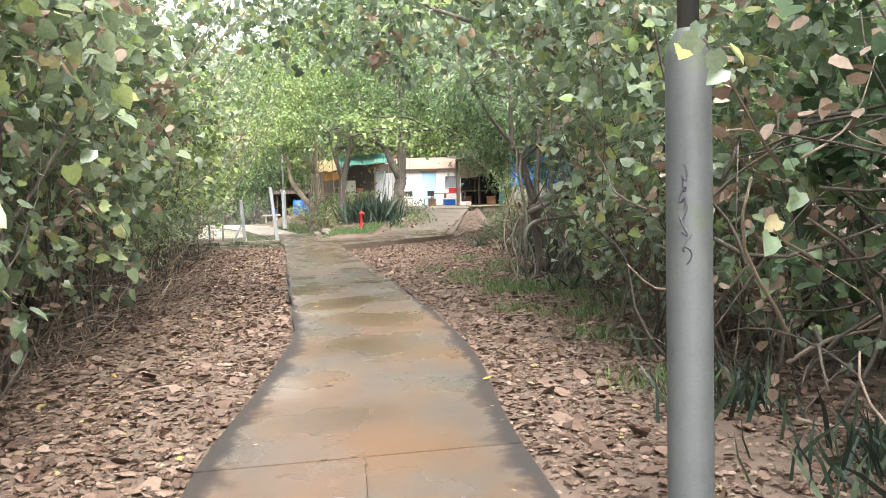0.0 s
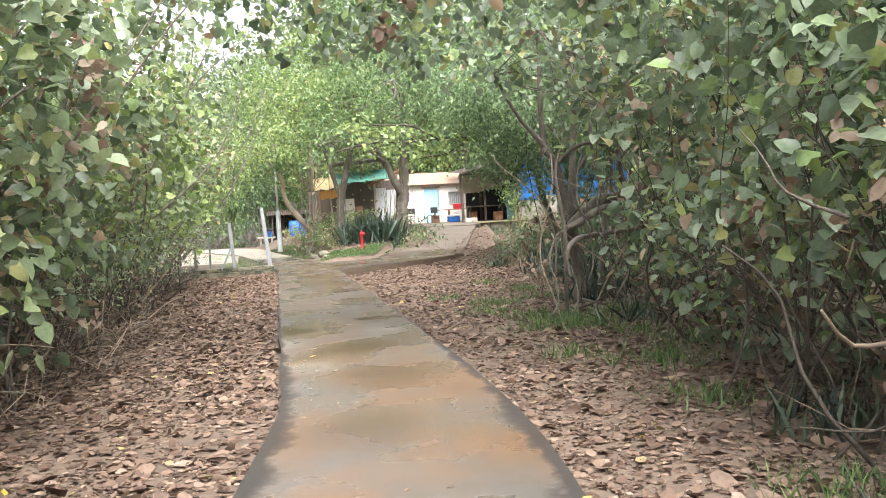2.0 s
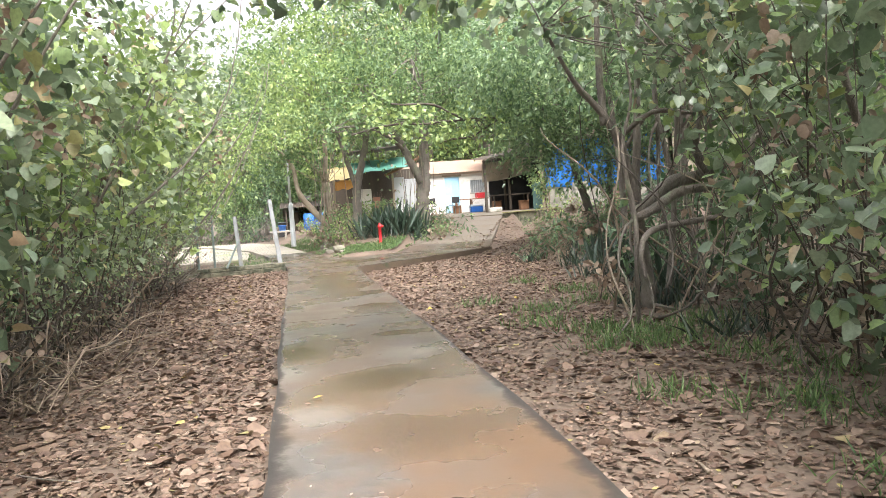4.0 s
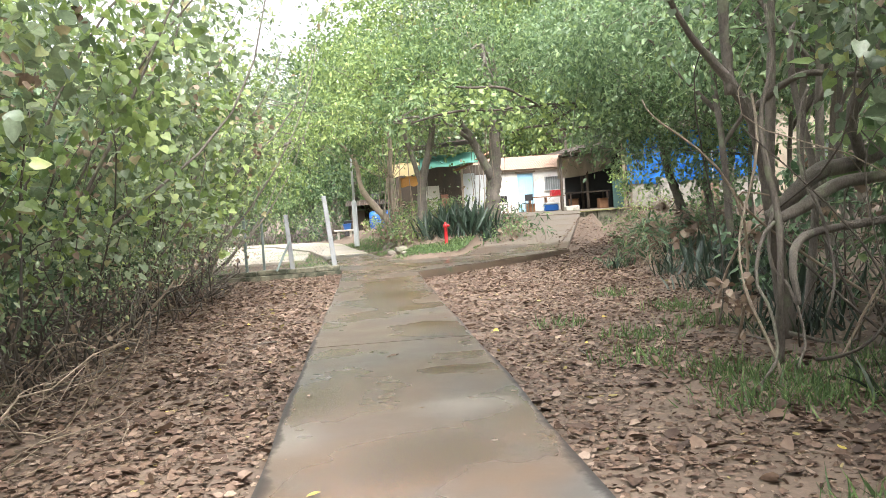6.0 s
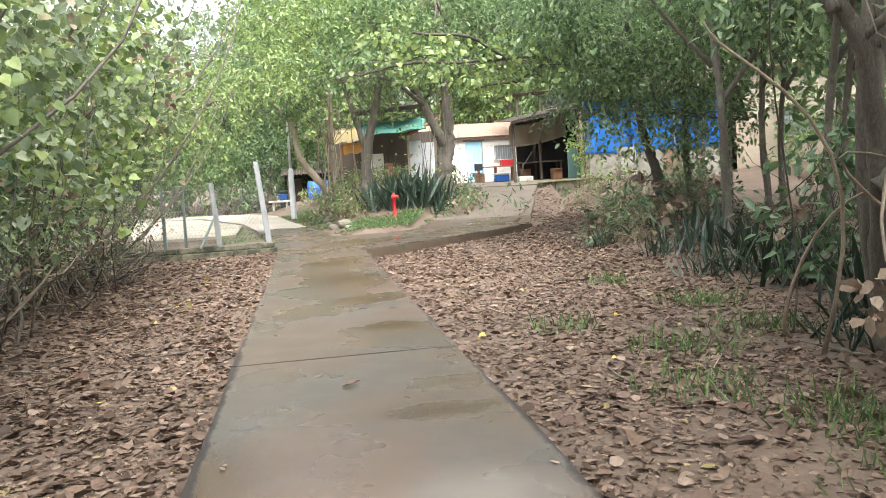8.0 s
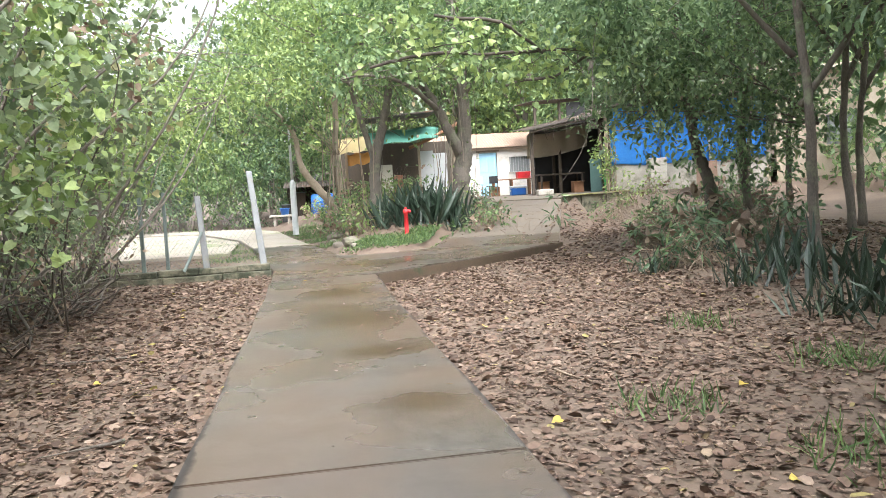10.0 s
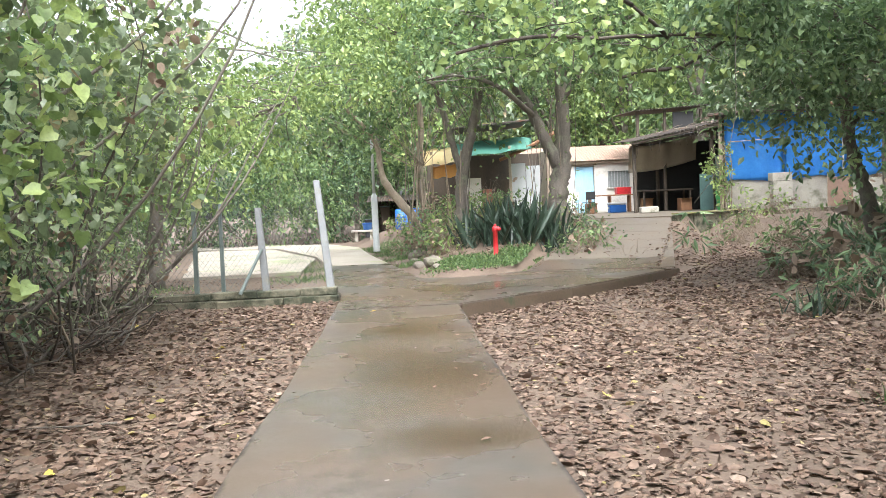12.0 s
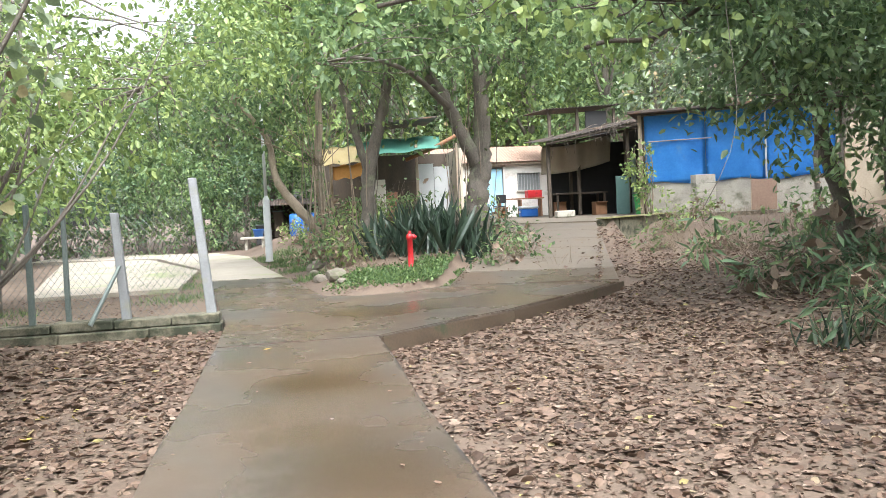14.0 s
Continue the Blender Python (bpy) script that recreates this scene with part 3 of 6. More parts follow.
ramp_ob = empty("ramp", "pale concrete ramp up to a yard", "ramp", kind="structure")
R0, R1, L0, L1 = Vector((6.02, 28.52)), Vector((8.05, 34.7)), Vector((3.35, 29.4)), Vector((6.1, 35.9))
for k in range(6):
    u, v = k / 6 + 0.0004, (k + 1) / 6
    slab("slab", [R0.lerp(R1, u)[:], R0.lerp(R1, v)[:], L0.lerp(L1, v)[:], L0.lerp(L1, u)[:]], ramp_height, 0.9, JUNCTION_MAT if k == 0 else RAMP_MAT, ramp_ob, bevel=0.004)
yard = empty("yard", "pale worn concrete yard before the huts", "yard", kind="structure")
slab("slab", [(6.1, 35.92), (8.05, 34.72), (10.9, 37.0), (15.0, 36.2), (15, 52), (5.0, 52), (4.2, 44), (4.9, 38)], 0.83, 0.75, RAMP_MAT, yard)

slab("slab", [(-1.5, 32.6), (-1.75, 38), (-4.4, 46), (-7.5, 47), (-5.5, 38), (-4.2, 32.4)], -0.02, 0.1, YARD, path, "pale sandy yard behind the fence")
yard_edge = empty("yard_edge", "mossy yellow-green concrete edge of the yard", "edge", kind="structure")
for k in range(5):
    a_, b_ = Vector((8.05, 34.64)).lerp(Vector((10.96, 36.94)), k / 5 + .002), Vector((8.05, 34.64)).lerp(Vector((10.96, 36.94)), (k + 1) / 5)
    off = Vector((.12, -.15)) * (1 + .15 * math.sin(k * 2.1))
    slab("edge_stone", [a_[:], (a_ + off)[:], (b_ + off)[:], b_[:]], 0.86 + .01 * math.sin(k * 1.7), 0.75, MOSSY, yard_edge, bevel=0.02)
slab("edge_cap", [(8.03, 34.62), (8.22, 34.42), (11.15, 36.72), (10.96, 36.92)], 0.9, 0.03, MOSS_TOP, yard_edge, "yellow-green moss on the edge", bevel=0.008)

# kerb of the junction, a brown damp upstand
kerb = empty("kerb", "low brown concrete kerb beside the path", "kerb", kind="structure")
K = [(1.70, 24.60), (2.49, 25.21), (3.49, 25.91), (5.03, 27.36), (6.06, 28.49)]
for (x0, y0), (x1, y1) in zip(K, K[1:]):
    d = Vector((x1 - x0, y1 - y0)).normalized()
    nrm = Vector((d.y, -d.x)) * 0.035
    slab("kerb_stone", [(x0, y0), (x0 + nrm.x, y0 + nrm.y), (x1 + nrm.x, y1 + nrm.y), (x1, y1)], -0.004, 0.26, KERB_MAT, kerb, bevel=0.01)

# low block wall under the fence
wall = empty("wall_fence", "low mossy concrete block wall under a fence", "wall", kind="structure")
rng = random.Random(3)
for row, (z0, z1, yf) in enumerate(((-0.16, 0.02, 26.42), (0.024, 0.13, 26.5))):
    x = -0.12 - row * 0.02
    while x > -8:
        ln = rng.uniform(0.75, 1.25) if row == 0 else rng.uniform(0.4, 0.8)
        box_part("block", (x - ln + 0.012, x, yf + rng.uniform(-.012, .012), 26.8, z0, z1 + rng.uniform(-.008, .012)), MOSSY, wall, bevel=0.012)
        x -= ln

# ---- things along the path ----


def street_lamp(x, y, z, label, tall, collar, material):
    lamp = empty("street_lamp", label, "street lamp", "street lamps", at=(x, y, z))
    part("base_column", lathe([(0.118, 0), (0.118, 0.03), (0.108, 0.05), (0.104, collar), (0.098, collar + 0.03), (0.062, collar + 0.1), (0.055, collar + 0.12)], 28), material, lamp, smooth_faces=True)
    part("upper_pole", lathe([(0.05, collar + 0.12), (0.036, tall)], 20), material, lamp, smooth_faces=True)
    box_part("access_door", (-0.045, 0.045, 0.098, 0.111, 0.5, 0.95), material, lamp, bevel=0.006)
    bm = bmesh.new()
    tube(bm, [(0, 0, tall - 0.02), (0, 0, tall + 0.15), (0.0, -0.2, tall + 0.27), (0, -0.8, tall + 0.3)], [0.034, 0.032, 0.028, 0.026], 10)
    part("arm", bm, material, lamp, smooth_faces=True)
    bm = box(bmesh.new(), -0.11, 0.11, -1.35, -0.78, tall + 0.26, tall + 0.36, bevel=0.03)
    part("lamp_head", bm, GALV_PALE, lamp)
    return lamp


near_lamp = street_lamp(1.85, 3.42, -0.1, "grey metal street lamp with dark scrawl, green algae at its foot", 5.6, 2.2, GALV)
bm = bmesh.new()
for k, (z_top, tall_, mid, wig, turns) in enumerate(((1.68, 0.17, -2.3, 0.2, 15), (1.5, 0.13, -2.36, 0.24, 9), (1.36, 0.09, -2.22, 0.3, 7))):
    pts = []
    for i in range(40):
        u = i / 39
        a = mid + wig * math.sin(u * turns + k) * (0.6 + 0.4 * math.cos(u * 9))
        pts.append((0.106 * math.cos(a), 0.106 * math.sin(a), z_top - tall_ * u + 0.022 * math.cos(u * turns * 1.4)))
    tube(bm, pts, [0.0042] * 40, 4)
part("scrawl", bm, INK, near_lamp, "unreadable dark marker scrawl")
street_lamp(0.02, 40.2, -0.02, "pale grey street lamp on a grassy verge", 5.2, 1.8, GALV_PALE)

# red standpipe
hyd = empty("hydrant", "red painted standpipe hydrant on a grassy verge", "hydrant", at=(2.91, 30.8, height(2.91, 30.8) - 0.01))
part("pipe", lathe([(0.06, 0), (0.06, 0.03), (0.052, 0.04), (0.052, 0.5), (0.066, 0.51), (0.07, 0.56), (0.06, 0.6), (0.03, 0.62)], 18), RED, hyd, smooth_faces=True)
part("flange", lathe([(0.075, 0.0), (0.078, 0.02), (0.06, 0.035)], 18), RED, hyd)
bm = bmesh.new()
tube(bm, [(0, 0, 0.55), (0.07, -0.02, 0.56), (0.11, -0.03, 0.53)], [0.045, 0.05, 0.042], 12)
part("outlet", bm, RED, hyd, smooth_faces=True)
part("cap", lathe([(0.03, 0.62), (0.034, 0.64), (0.015, 0.67)], 12), RED, hyd)

# fence
fence = empty("fence", "leaning grey posts with sagging chain-link mesh", "fence")


def post(name, foot, top, half, material, label=""):
    bm = bmesh.new()
    f, t = Vector(foot), Vector(top)
    rings = []
    for p, h in ((f, half), (t, half * 0.85)):
        rings.append([bm.verts.new(p + Vector(d)) for d in ((-h, -h, 0), (h, -h, 0), (h, h, 0), (-h, h, 0))])
    for i in range(4):
        bm.faces.new((rings[0][i], rings[0][(i + 1) % 4], rings[1][(i + 1) % 4], rings[1][i]))
    bm.faces.new(rings[1])
    bm.faces.new(rings[0][::-1])
    bmesh.ops.bevel(bm, geom=list(bm.edges), offset=half * 0.18, segments=1, affect="EDGES")
    return part(name, bm, material, fence, label)


post("post", (-0.24, 26.68, 0.05), (-0.41, 26.85, 1.86), 0.06, POST_GREY, "leaning concrete end post")
post("post", (-1.27, 26.68, 0.05), (-1.36, 26.75, 1.46), 0.055, POST_GREY)
post("post", (-1.96, 26.7, 0.05), (-1.95, 26.72, 1.55), 0.03, STEEL_DARK)
post("post", (-2.38, 26.7, 0.05), (-2.37, 26.72, 1.6), 0.035, STEEL_DARK)
post("post", (-4.2, 26.7, 0.05), (-4.2, 26.72, 1.55), 0.03, STEEL_DARK)
post("post", (-6.0, 26.7, 0.05), (-6.0, 26.72, 1.55), 0.03, STEEL_DARK)
bm = bmesh.new()
tube(bm, [(-1.62, 26.3, 0.12), (-1.3, 26.6, 0.8)], [0.03, 0.025], 6)
part("brace", bm, STEEL_DARK, fence)


def chain_link(x0, x1, z0, top0, top1, cell):
    bm = bmesh.new()
    wide = x1 - x0
    for s in (1, -1):
        k = -40
        while k < 120:
            a = x0 + k * cell
            n = 8
            run = []
            for i in range(n + 1):
                zz = z0 + (1.85 - z0) * i / n
                xx = a + s * (zz - z0) * 0.8
                lim = top0 + (top1 - top0) * (xx - x0) / wide
                if x0 <= xx <= x1 and zz <= lim:
                    run.append((xx, 26.74 + 0.05 * math.sin(xx * 2.1 + zz), zz))
            if len(run) > 1:
                tube(bm, run, [0.0022] * len(run), 3)
            k += 1
    return part("mesh", bm, WIRE, fence, "sagging chain-link wire mesh")


chain_link(-1.4, -0.36, 0.14, 1.4, 1.8, 0.085)
chain_link(-4.2, -1.4, 0.14, 1.5, 1.42, 0.085)

# ---- huts ----
YZ = 0.83


def corrugated(name, x0, x1, y0, y1, z0, z1, material, parent, pitch=0.12, amp=0.02, along="y", label="", twist=0.0):
    """A sheet of corrugated roofing from the eave (y0, z0) to the ridge (y1, z1)."""
    bm = bmesh.new()
    n = int(abs(x1 - x0) / (pitch / 4))
    rows = []
    for v in range(5):
        f = v / 4
        rows.append([[bm.verts.new((x0 + (x1 - x0) * i / n, y0 + (y1 - y0) * f, z0 + (z1 - z0) * f + twist * i / n + amp * math.sin(i * math.pi / 2) + 0.012 * noise.noise((i * 0.05, v, z0)) - dz)) for i in range(n + 1)] for dz in (0, 0.006)])
    for a, b in zip(rows, rows[1:]):
        for s in (0, 1):
            for i in range(n):
                q = (a[s][i], a[s][i + 1], b[s][i + 1], b[s][i])
                bm.faces.new(q if s == 0 else q[::-1])
    return part(name, bm, material, parent, label)


def wall_with_openings(name, x0, x1, y0, y1, z0, z1, holes, material, parent):
    """A wall along x with rectangular openings (xa, xb, za, zb) through it."""
    bm = bmesh.new()
    xs = sorted({x0, x1, *[h[0] for h in holes], *[h[1] for h in holes]})
    for xa, xb in zip(xs, xs[1:]):
        zs = [z0]
        for h in sorted(holes, key=lambda q: q[2]):
            if h[0] <= xa and xb <= h[1]:
                zs += [h[2], h[3]]
        zs.append(z1)
        for za, zb in zip(zs[::2], zs[1::2]):
            if zb - za > 1e-4:
                box(bm, xa, xb, y0, y1, za, zb)
    bmesh.ops.remove_doubles(bm, verts=bm.verts, dist=1e-4)
    return part(name, bm, material, parent)


house = empty("house", "low white hut with a faded sheet roof and blue door", "house")
wall_with_openings("front_wall", 6.3, 10.75, 46.5, 46.68, YZ, 3.02, [(8.02, 8.9, YZ, 2.78), (9.45, 10.38, 1.85, 2.52)], WHITE_WALL, house)
box_part("side_wall", (6.3, 6.48, 46.69, 50, YZ, 3.02), WHITE_WALL, house)
box_part("side_wall", (10.57, 10.75, 46.69, 50, YZ, 3.02), WHITE_WALL, house)
box_part("back_wall", (6.3, 10.75, 50.01, 50.2, YZ, 3.02), WHITE_WALL, house)
corrugated("roof", 6.0, 11.0, 46.2, 48.4, 2.98, 3.72, ROOF_TAN, house, amp=0.009, label="faded pink corrugated sheet roof")
corrugated("roof", 6.0, 11.0, 50.4, 48.35, 2.98, 3.72, ROOF_TAN, house)
box_part("eave_board", (6.1, 10.9, 46.3, 46.36, 2.86, 2.97), WOOD_PALE, house)
door = box_part("door", (8.06, 8.86, 46.56, 46.6, YZ + 0.02, 2.74), BLUE_DOOR, house, "pale blue painted door")
for dx in (8.12, 8.48):
    box_part("panel", (dx, dx + 0.3, 46.545, 46.557, YZ + 0.2, YZ + 0.95), BLUE_DOOR, door)
    box_part("panel", (dx, dx + 0.3, 46.545, 46.557, YZ + 1.05, 2.65), BLUE_DOOR, door)
for x in (8.0, 8.87):
    box_part("door_jamb", (x, x + 0.06, 46.46, 46.5, YZ, 2.8), WHITE_WALL, house)
box_part("lintel", (7.95, 8.98, 46.44, 46.5, 2.785, 2.86), WOOD_PALE, house)
win = box_part("window", (9.45, 10.38, 46.6, 46.62, 1.85, 2.52), GLASS_GREY, house, "grey barred window", bevel=0)
for i in range(8):
    x = 9.5 + i * 0.118
    box_part("bar", (x, x + 0.016, 46.54, 46.556, 1.85, 2.52), GALV_PALE, win, bevel=0)
box_part("window_sill", (9.4, 10.43, 46.42, 46.5, 1.79, 1.845), CONCRETE, house)

# open shed with a dark roof
shed = empty("shed", "ramshackle open timber shed with a dark roof", "shed")
for x, y, t in ((9.05, 41.3, 3.2), (10.55, 42.6, 3.4), (11.75, 41.2, 3.65), (12.45, 41.0, 3.85), (10.5, 43.3, 3.4), (12.6, 43.3, 3.7)):
    bm = bmesh.new()
    box(bm, x - 0.055, x + 0.055, y - 0.055, y + 0.055, YZ, t, bevel=0.01)
    part("post", bm, WOOD_DARK, shed)
corrugated("roof", 8.85, 13.0, 40.7, 43.4, 3.28, 3.45, ROOF_DARK, shed, twist=0.75, label="rusty dark corrugated roof")
bm = bmesh.new()
tube(bm, [(8.85, 40.8, 3.2), (13.0, 40.8, 3.95)], [0.05, 0.05], 6)
part("beam", bm, WOOD_DARK, shed)
bm = bmesh.new()
tube(bm, [(9.3, 42.6, 3.2), (12.9, 42.6, 3.8)], [0.045, 0.045], 6)
part("beam", bm, WOOD_DARK, shed)
corrugated("upper_roof", 9.75, 12.6, 43.5, 46.5, 4.62, 4.75, ROOF_DARK, shed, twist=0.12)
for x in (9.95, 11.0, 12.4):
    box_part("upper_post", (x - 0.05, x + 0.05, 43.75, 43.85, 3.6, 4.62), WOOD_DARK, shed)
# black sheets stand in for the deep shade inside the shed
box_part("interior_shade_back", (9.75, 12.85, 43.5, 43.56, YZ, 3.4), BLACK, shed)
box_part("interior_shade_side", (12.86, 12.92, 41.1, 43.56, YZ, 3.9), BLACK, shed)
for i in range(5):
    x = 11.85 + i * 0.19
    box_part("plank", (x, x + 0.17, 41.15, 41.18, YZ, 2.5 + 0.35 * rng.random()), WOOD_DARK if i % 2 else STEEL_DARK, shed)
bm = bmesh.new()
bm2 = []
for i in range(25):
    for j in range(9):
        bm2.append(bm.verts.new((9.2 + i * 0.105, 42.45 + 0.06 * math.sin(i * 0.9) + 0.02 * j, 3.2 + 0.016 * i - j * 0.115 - 0.1 * math.sin(i * math.pi / 24))))
for i in range(24):
    for j in range(8):
        a = i * 9 + j
        bm.faces.new((bm2[a], bm2[a + 9], bm2[a + 10], bm2[a + 1]))
bmesh.ops.solidify(bm, geom=bm.faces[:], thickness=0.008)
part("canvas_curtain", bm, CANVAS, shed, "tan canvas hung under the roof", True)

table = empty("table", "dark work table in the open shed", "table", at=(10.6, 42.9, YZ))
box_part("tabletop", (-0.95, 0.95, -0.4, 0.4, 0.74, 0.8), WOOD_DARK, table)
for sx in (-0.85, 0.85):
    for sy in (-0.32, 0.32):
        box_part("leg", (sx - 0.035, sx + 0.035, sy - 0.035, sy + 0.035, 0, 0.735), WOOD_DARK, table)
teal = empty("sheet_panel", "dull teal metal sheet leaning in the shed", "panel", at=(11.45, 41.0, YZ))
box_part("sheet", (-0.22, 0.22, -0.02, 0.02, 0, 1.25), TEAL, teal)
box_part("edge_strip", (0.22, 0.25, -0.02, 0.02, 0, 1.25), STEEL_DARK, teal)
debris = empty("roof_litter", "dead creepers and twigs heaped on the shed roof", "litter")
rd = random.Random(61)
for k in range(46):
    bm = bmesh.new()
    x_, y_ = rd.uniform(9.0, 12.9), rd.uniform(40.6, 42.2)
    z_ = 3.3 + .75 * (x_ - 8.85) / 4.15 + .17 * (y_ - 40.7) / 2.7
    a_ = Vector((x_, y_, z_ + .04))
    b_ = a_ + Vector((rd.uniform(-.7, .7), rd.uniform(-.5, .3), rd.uniform(-.1, .2)))
    if k % 3 == 0:  # strands hanging over the eave
        a_ = Vector((x_, 40.68, 3.3 + .18 * (x_ - 8.85)))
        b_ = a_ + Vector((rd.uniform(-.2, .2), -.08, -rd.uniform(.2, .75)))
    tube(bm, bent(a_, b_, rd, .1, 6), taper(rd.uniform(.008, .02), .005, 6), 4)
    part("twig", bm, (BARK_DARK, TWIG, BARK)[k % 3], debris, smooth_faces=True)
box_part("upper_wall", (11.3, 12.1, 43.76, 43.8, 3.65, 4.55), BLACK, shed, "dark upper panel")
bench = empty("bench", "low rust-brown bench outside the hut", "bench", at=(9.25, 45.6, YZ))
box_part("top", (-0.9, 0.9, -0.25, 0.25, 0.66, 0.71), RUST, bench)
for sx in (-0.8, 0, 0.8):
    box_part("leg", (sx - 0.03, sx + 0.03, -0.2, 0.2, 0, 0.655), RUST, bench)


def cooler(at, label):
    c = empty("cool_box", label, "cool box", at=at)
    box_part("body", (-0.32, 0.32, -0.2, 0.2, 0, 0.3), BLUE_PLASTIC, c, bevel=0.03)
    box_part("lid", (-0.34, 0.34, -0.22, 0.22, 0.304, 0.4), GALV_PALE, c, "white lid", bevel=0.03)
    for s in (-0.345, 0.325):
        box_part("handle", (s, s + 0.02, -0.09, 0.09, 0.16, 0.22), GALV_PALE, c)
    return c


cooler((9.25, 44.5, YZ), "blue cool box with a white lid by the shed")
crate = empty("crate", "red plastic crate on the bench", "crate", at=(9.8, 45.6, YZ + 0.71))
box_part("base", (-0.28, 0.28, -0.2, 0.2, 0, 0.03), RED, crate)
for d in ((-0.28, 0.28, -0.2, -0.18), (-0.28, 0.28, 0.18, 0.2), (-0.28, -0.26, -0.178, 0.178), (0.26, 0.28, -0.178, 0.178)):
    box_part("side", (*d, 0.032, 0.28), RED, crate)
bin_ob = empty("bin", "bright green plastic bin beside the shed", "bin", at=(11.5, 39.6, YZ))
part("tub", lathe([(0.22, 0), (0.28, 0.56), (0.31, 0.58), (0.31, 0.62), (0.26, 0.62), (0.2, 0.04)], 4), GREEN_PLASTIC, bin_ob)
block = empty("stone_block", "grey block at the ramp's head", "block", at=(9.2, 40.3, YZ))
box_part("body", (-0.3, 0.3, -0.15, 0.15, 0, 0.22), CONCRETE, block, bevel=0.03)
for bx, by, lab in ((10.0, 43.2, 0.5), (11.1, 42.2, 0.45), (8.3, 44.8, 0.4)):
    cb = empty("box", "dark cardboard box in the shed's shade", "box", at=(bx, by, YZ))
    box_part("body", (-0.2, 0.2, -0.2, 0.2, 0, lab), RUST, cb)
    box_part("flap", (-0.2, 0.2, -0.32, -0.205, lab - 0.02, lab), RUST, cb)


def chair(at, turn, material, label):
    c = empty("chair", label, "chair", "chairs by the hut", at=at)
    c.rotation_euler.z = radians(turn)
    box_part("seat", (-0.21, 0.21, -0.2, 0.2, 0.42, 0.45), material, c)
    box_part("backrest", (-0.21, 0.21, 0.18, 0.21, 0.55, 0.85), material, c)
    for x in (-0.19, 0.17):
        box_part("leg", (x, x + 0.025, -0.19, -0.165, 0, 0.418), STEEL_DARK, c, bevel=0.003)
        box_part("leg", (x, x + 0.025, 0.18, 0.205, 0, 0.548), STEEL_DARK, c, bevel=0.003)
    return c


chair((7.4, 43.5, YZ), 150, WHITE_WALL, "pale plastic chair before the white hut")
chair((8.0, 44.0, YZ), 200, BLACK, "dark chair before the white hut")
chair((6.9, 44.2, YZ), 170, BLACK, "dark chair before the white hut")

# hut clad in blue tarpaulin
thut = empty("tarpaulin_hut", "hut wall hung with bright blue tarpaulin", "hut")
A, B = Vector((11.0, 38.25)), Vector((15.3, 35.6))
dv = (B - A).normalized()
nv = Vector((-dv.y, dv.x))
tm = Matrix(((dv.x, nv.x, 0, A.x), (dv.y, nv.y, 0, A.y), (0, 0, 1, 0), (0, 0, 0, 1)))
L = (B - A).length
box_part("wall", (0, L, 0.06, 0.2, 0.7, 3.75), CONCRETE, thut, "grey lower wall", m=tm)
box_part("end_wall", (-0.1, 0.0, 0.06, 4, 0.7, 3.7), WOOD_DARK, thut, m=tm)
box_part("end_wall", (L, L + 0.1, 0.06, 4, 0.7, 3.7), BEIGE_WALL, thut, m=tm)
box_part("roof", (-0.4, L + 0.4, -0.45, 4.2, 3.76, 3.84), ROOF_DARK, thut, m=tm)
box_part("corner_post", (-0.16, -0.06, -0.06, 0.05, 0.7, 3.74), WOOD_PALE, thut, m=tm)
edges = [0.0, 1.7, 3.3, L]
for a, b in zip(edges, edges[1:]):
    bm = bmesh.new()
    nx, nz = 14, 18
    g = []
    for i in range(nx + 1):
        for j in range(nz + 1):
            u, v = a + (b - a) * i / nx + (0.012 if i == 0 else 0), 1.72 + 1.98 * j / nz
            if j == 0:
                v += 0.05 * math.sin(u * 3.1) + 0.04 * noise.noise((u * 2, 0, 0))
            g.append(bm.verts.new(tm @ Vector((u, 0.03 - 0.035 * noise.noise((u * 1.7, v * 1.7, 1)) - 0.012 * math.sin(u * 9) - 0.02, v))))
    for i in range(nx):
        for j in range(nz):
            q = i * (nz + 1) + j
            bm.faces.new((g[q], g[q + nz + 1], g[q + nz + 2], g[q + 1]))
    bmesh.ops.solidify(bm, geom=bm.faces[:], thickness=0.006)
    part("tarpaulin", bm, BLUE_TARP, thut, "creased bright blue tarpaulin", True)
box_part("batten", (0.1, 1.9, -0.075, -0.05, 2.93, 2.96), WOOD_PALE, thut, m=tm)
for u in (3.3,):
    box_part("batten", (u - 0.025, u + 0.025, -0.07, -0.042, 1.75, 3.68), GALV_PALE, thut, m=tm)
board = empty("board", "orange-brown board leaning by the blue hut", "board")
box_part("sheet", (2.9, 3.55, -0.4, -0.36, 0.85, 1.7), ROOF_TAN, board, m=tm)
box_part("edge_strip", (2.88, 2.9, -0.4, -0.36, 0.85, 1.85), WOOD_PALE, board, m=tm)
cub = empty("block_pier", "grey concrete block pier beside the blue hut", "pier", at=(12.1, 36.9, 0.65))
for k in range(5):
    box_part("block", (-0.3 + 0.01 * (k % 2), 0.3, -0.15, 0.15, k * 0.252, k * 0.252 + 0.245), CONCRETE, cub, bevel=0.01)
panel = empty("panel", "pale board propped against the shed", "board", at=(11.9, 39.8, YZ))
box_part("sheet", (-0.35, 0.35, -0.02, 0.02, 0, 1.0), WOOD_PALE, panel)
box_part("edge_strip", (-0.37, -0.35, -0.02, 0.02, 0, 1.0), WOOD_DARK, panel)

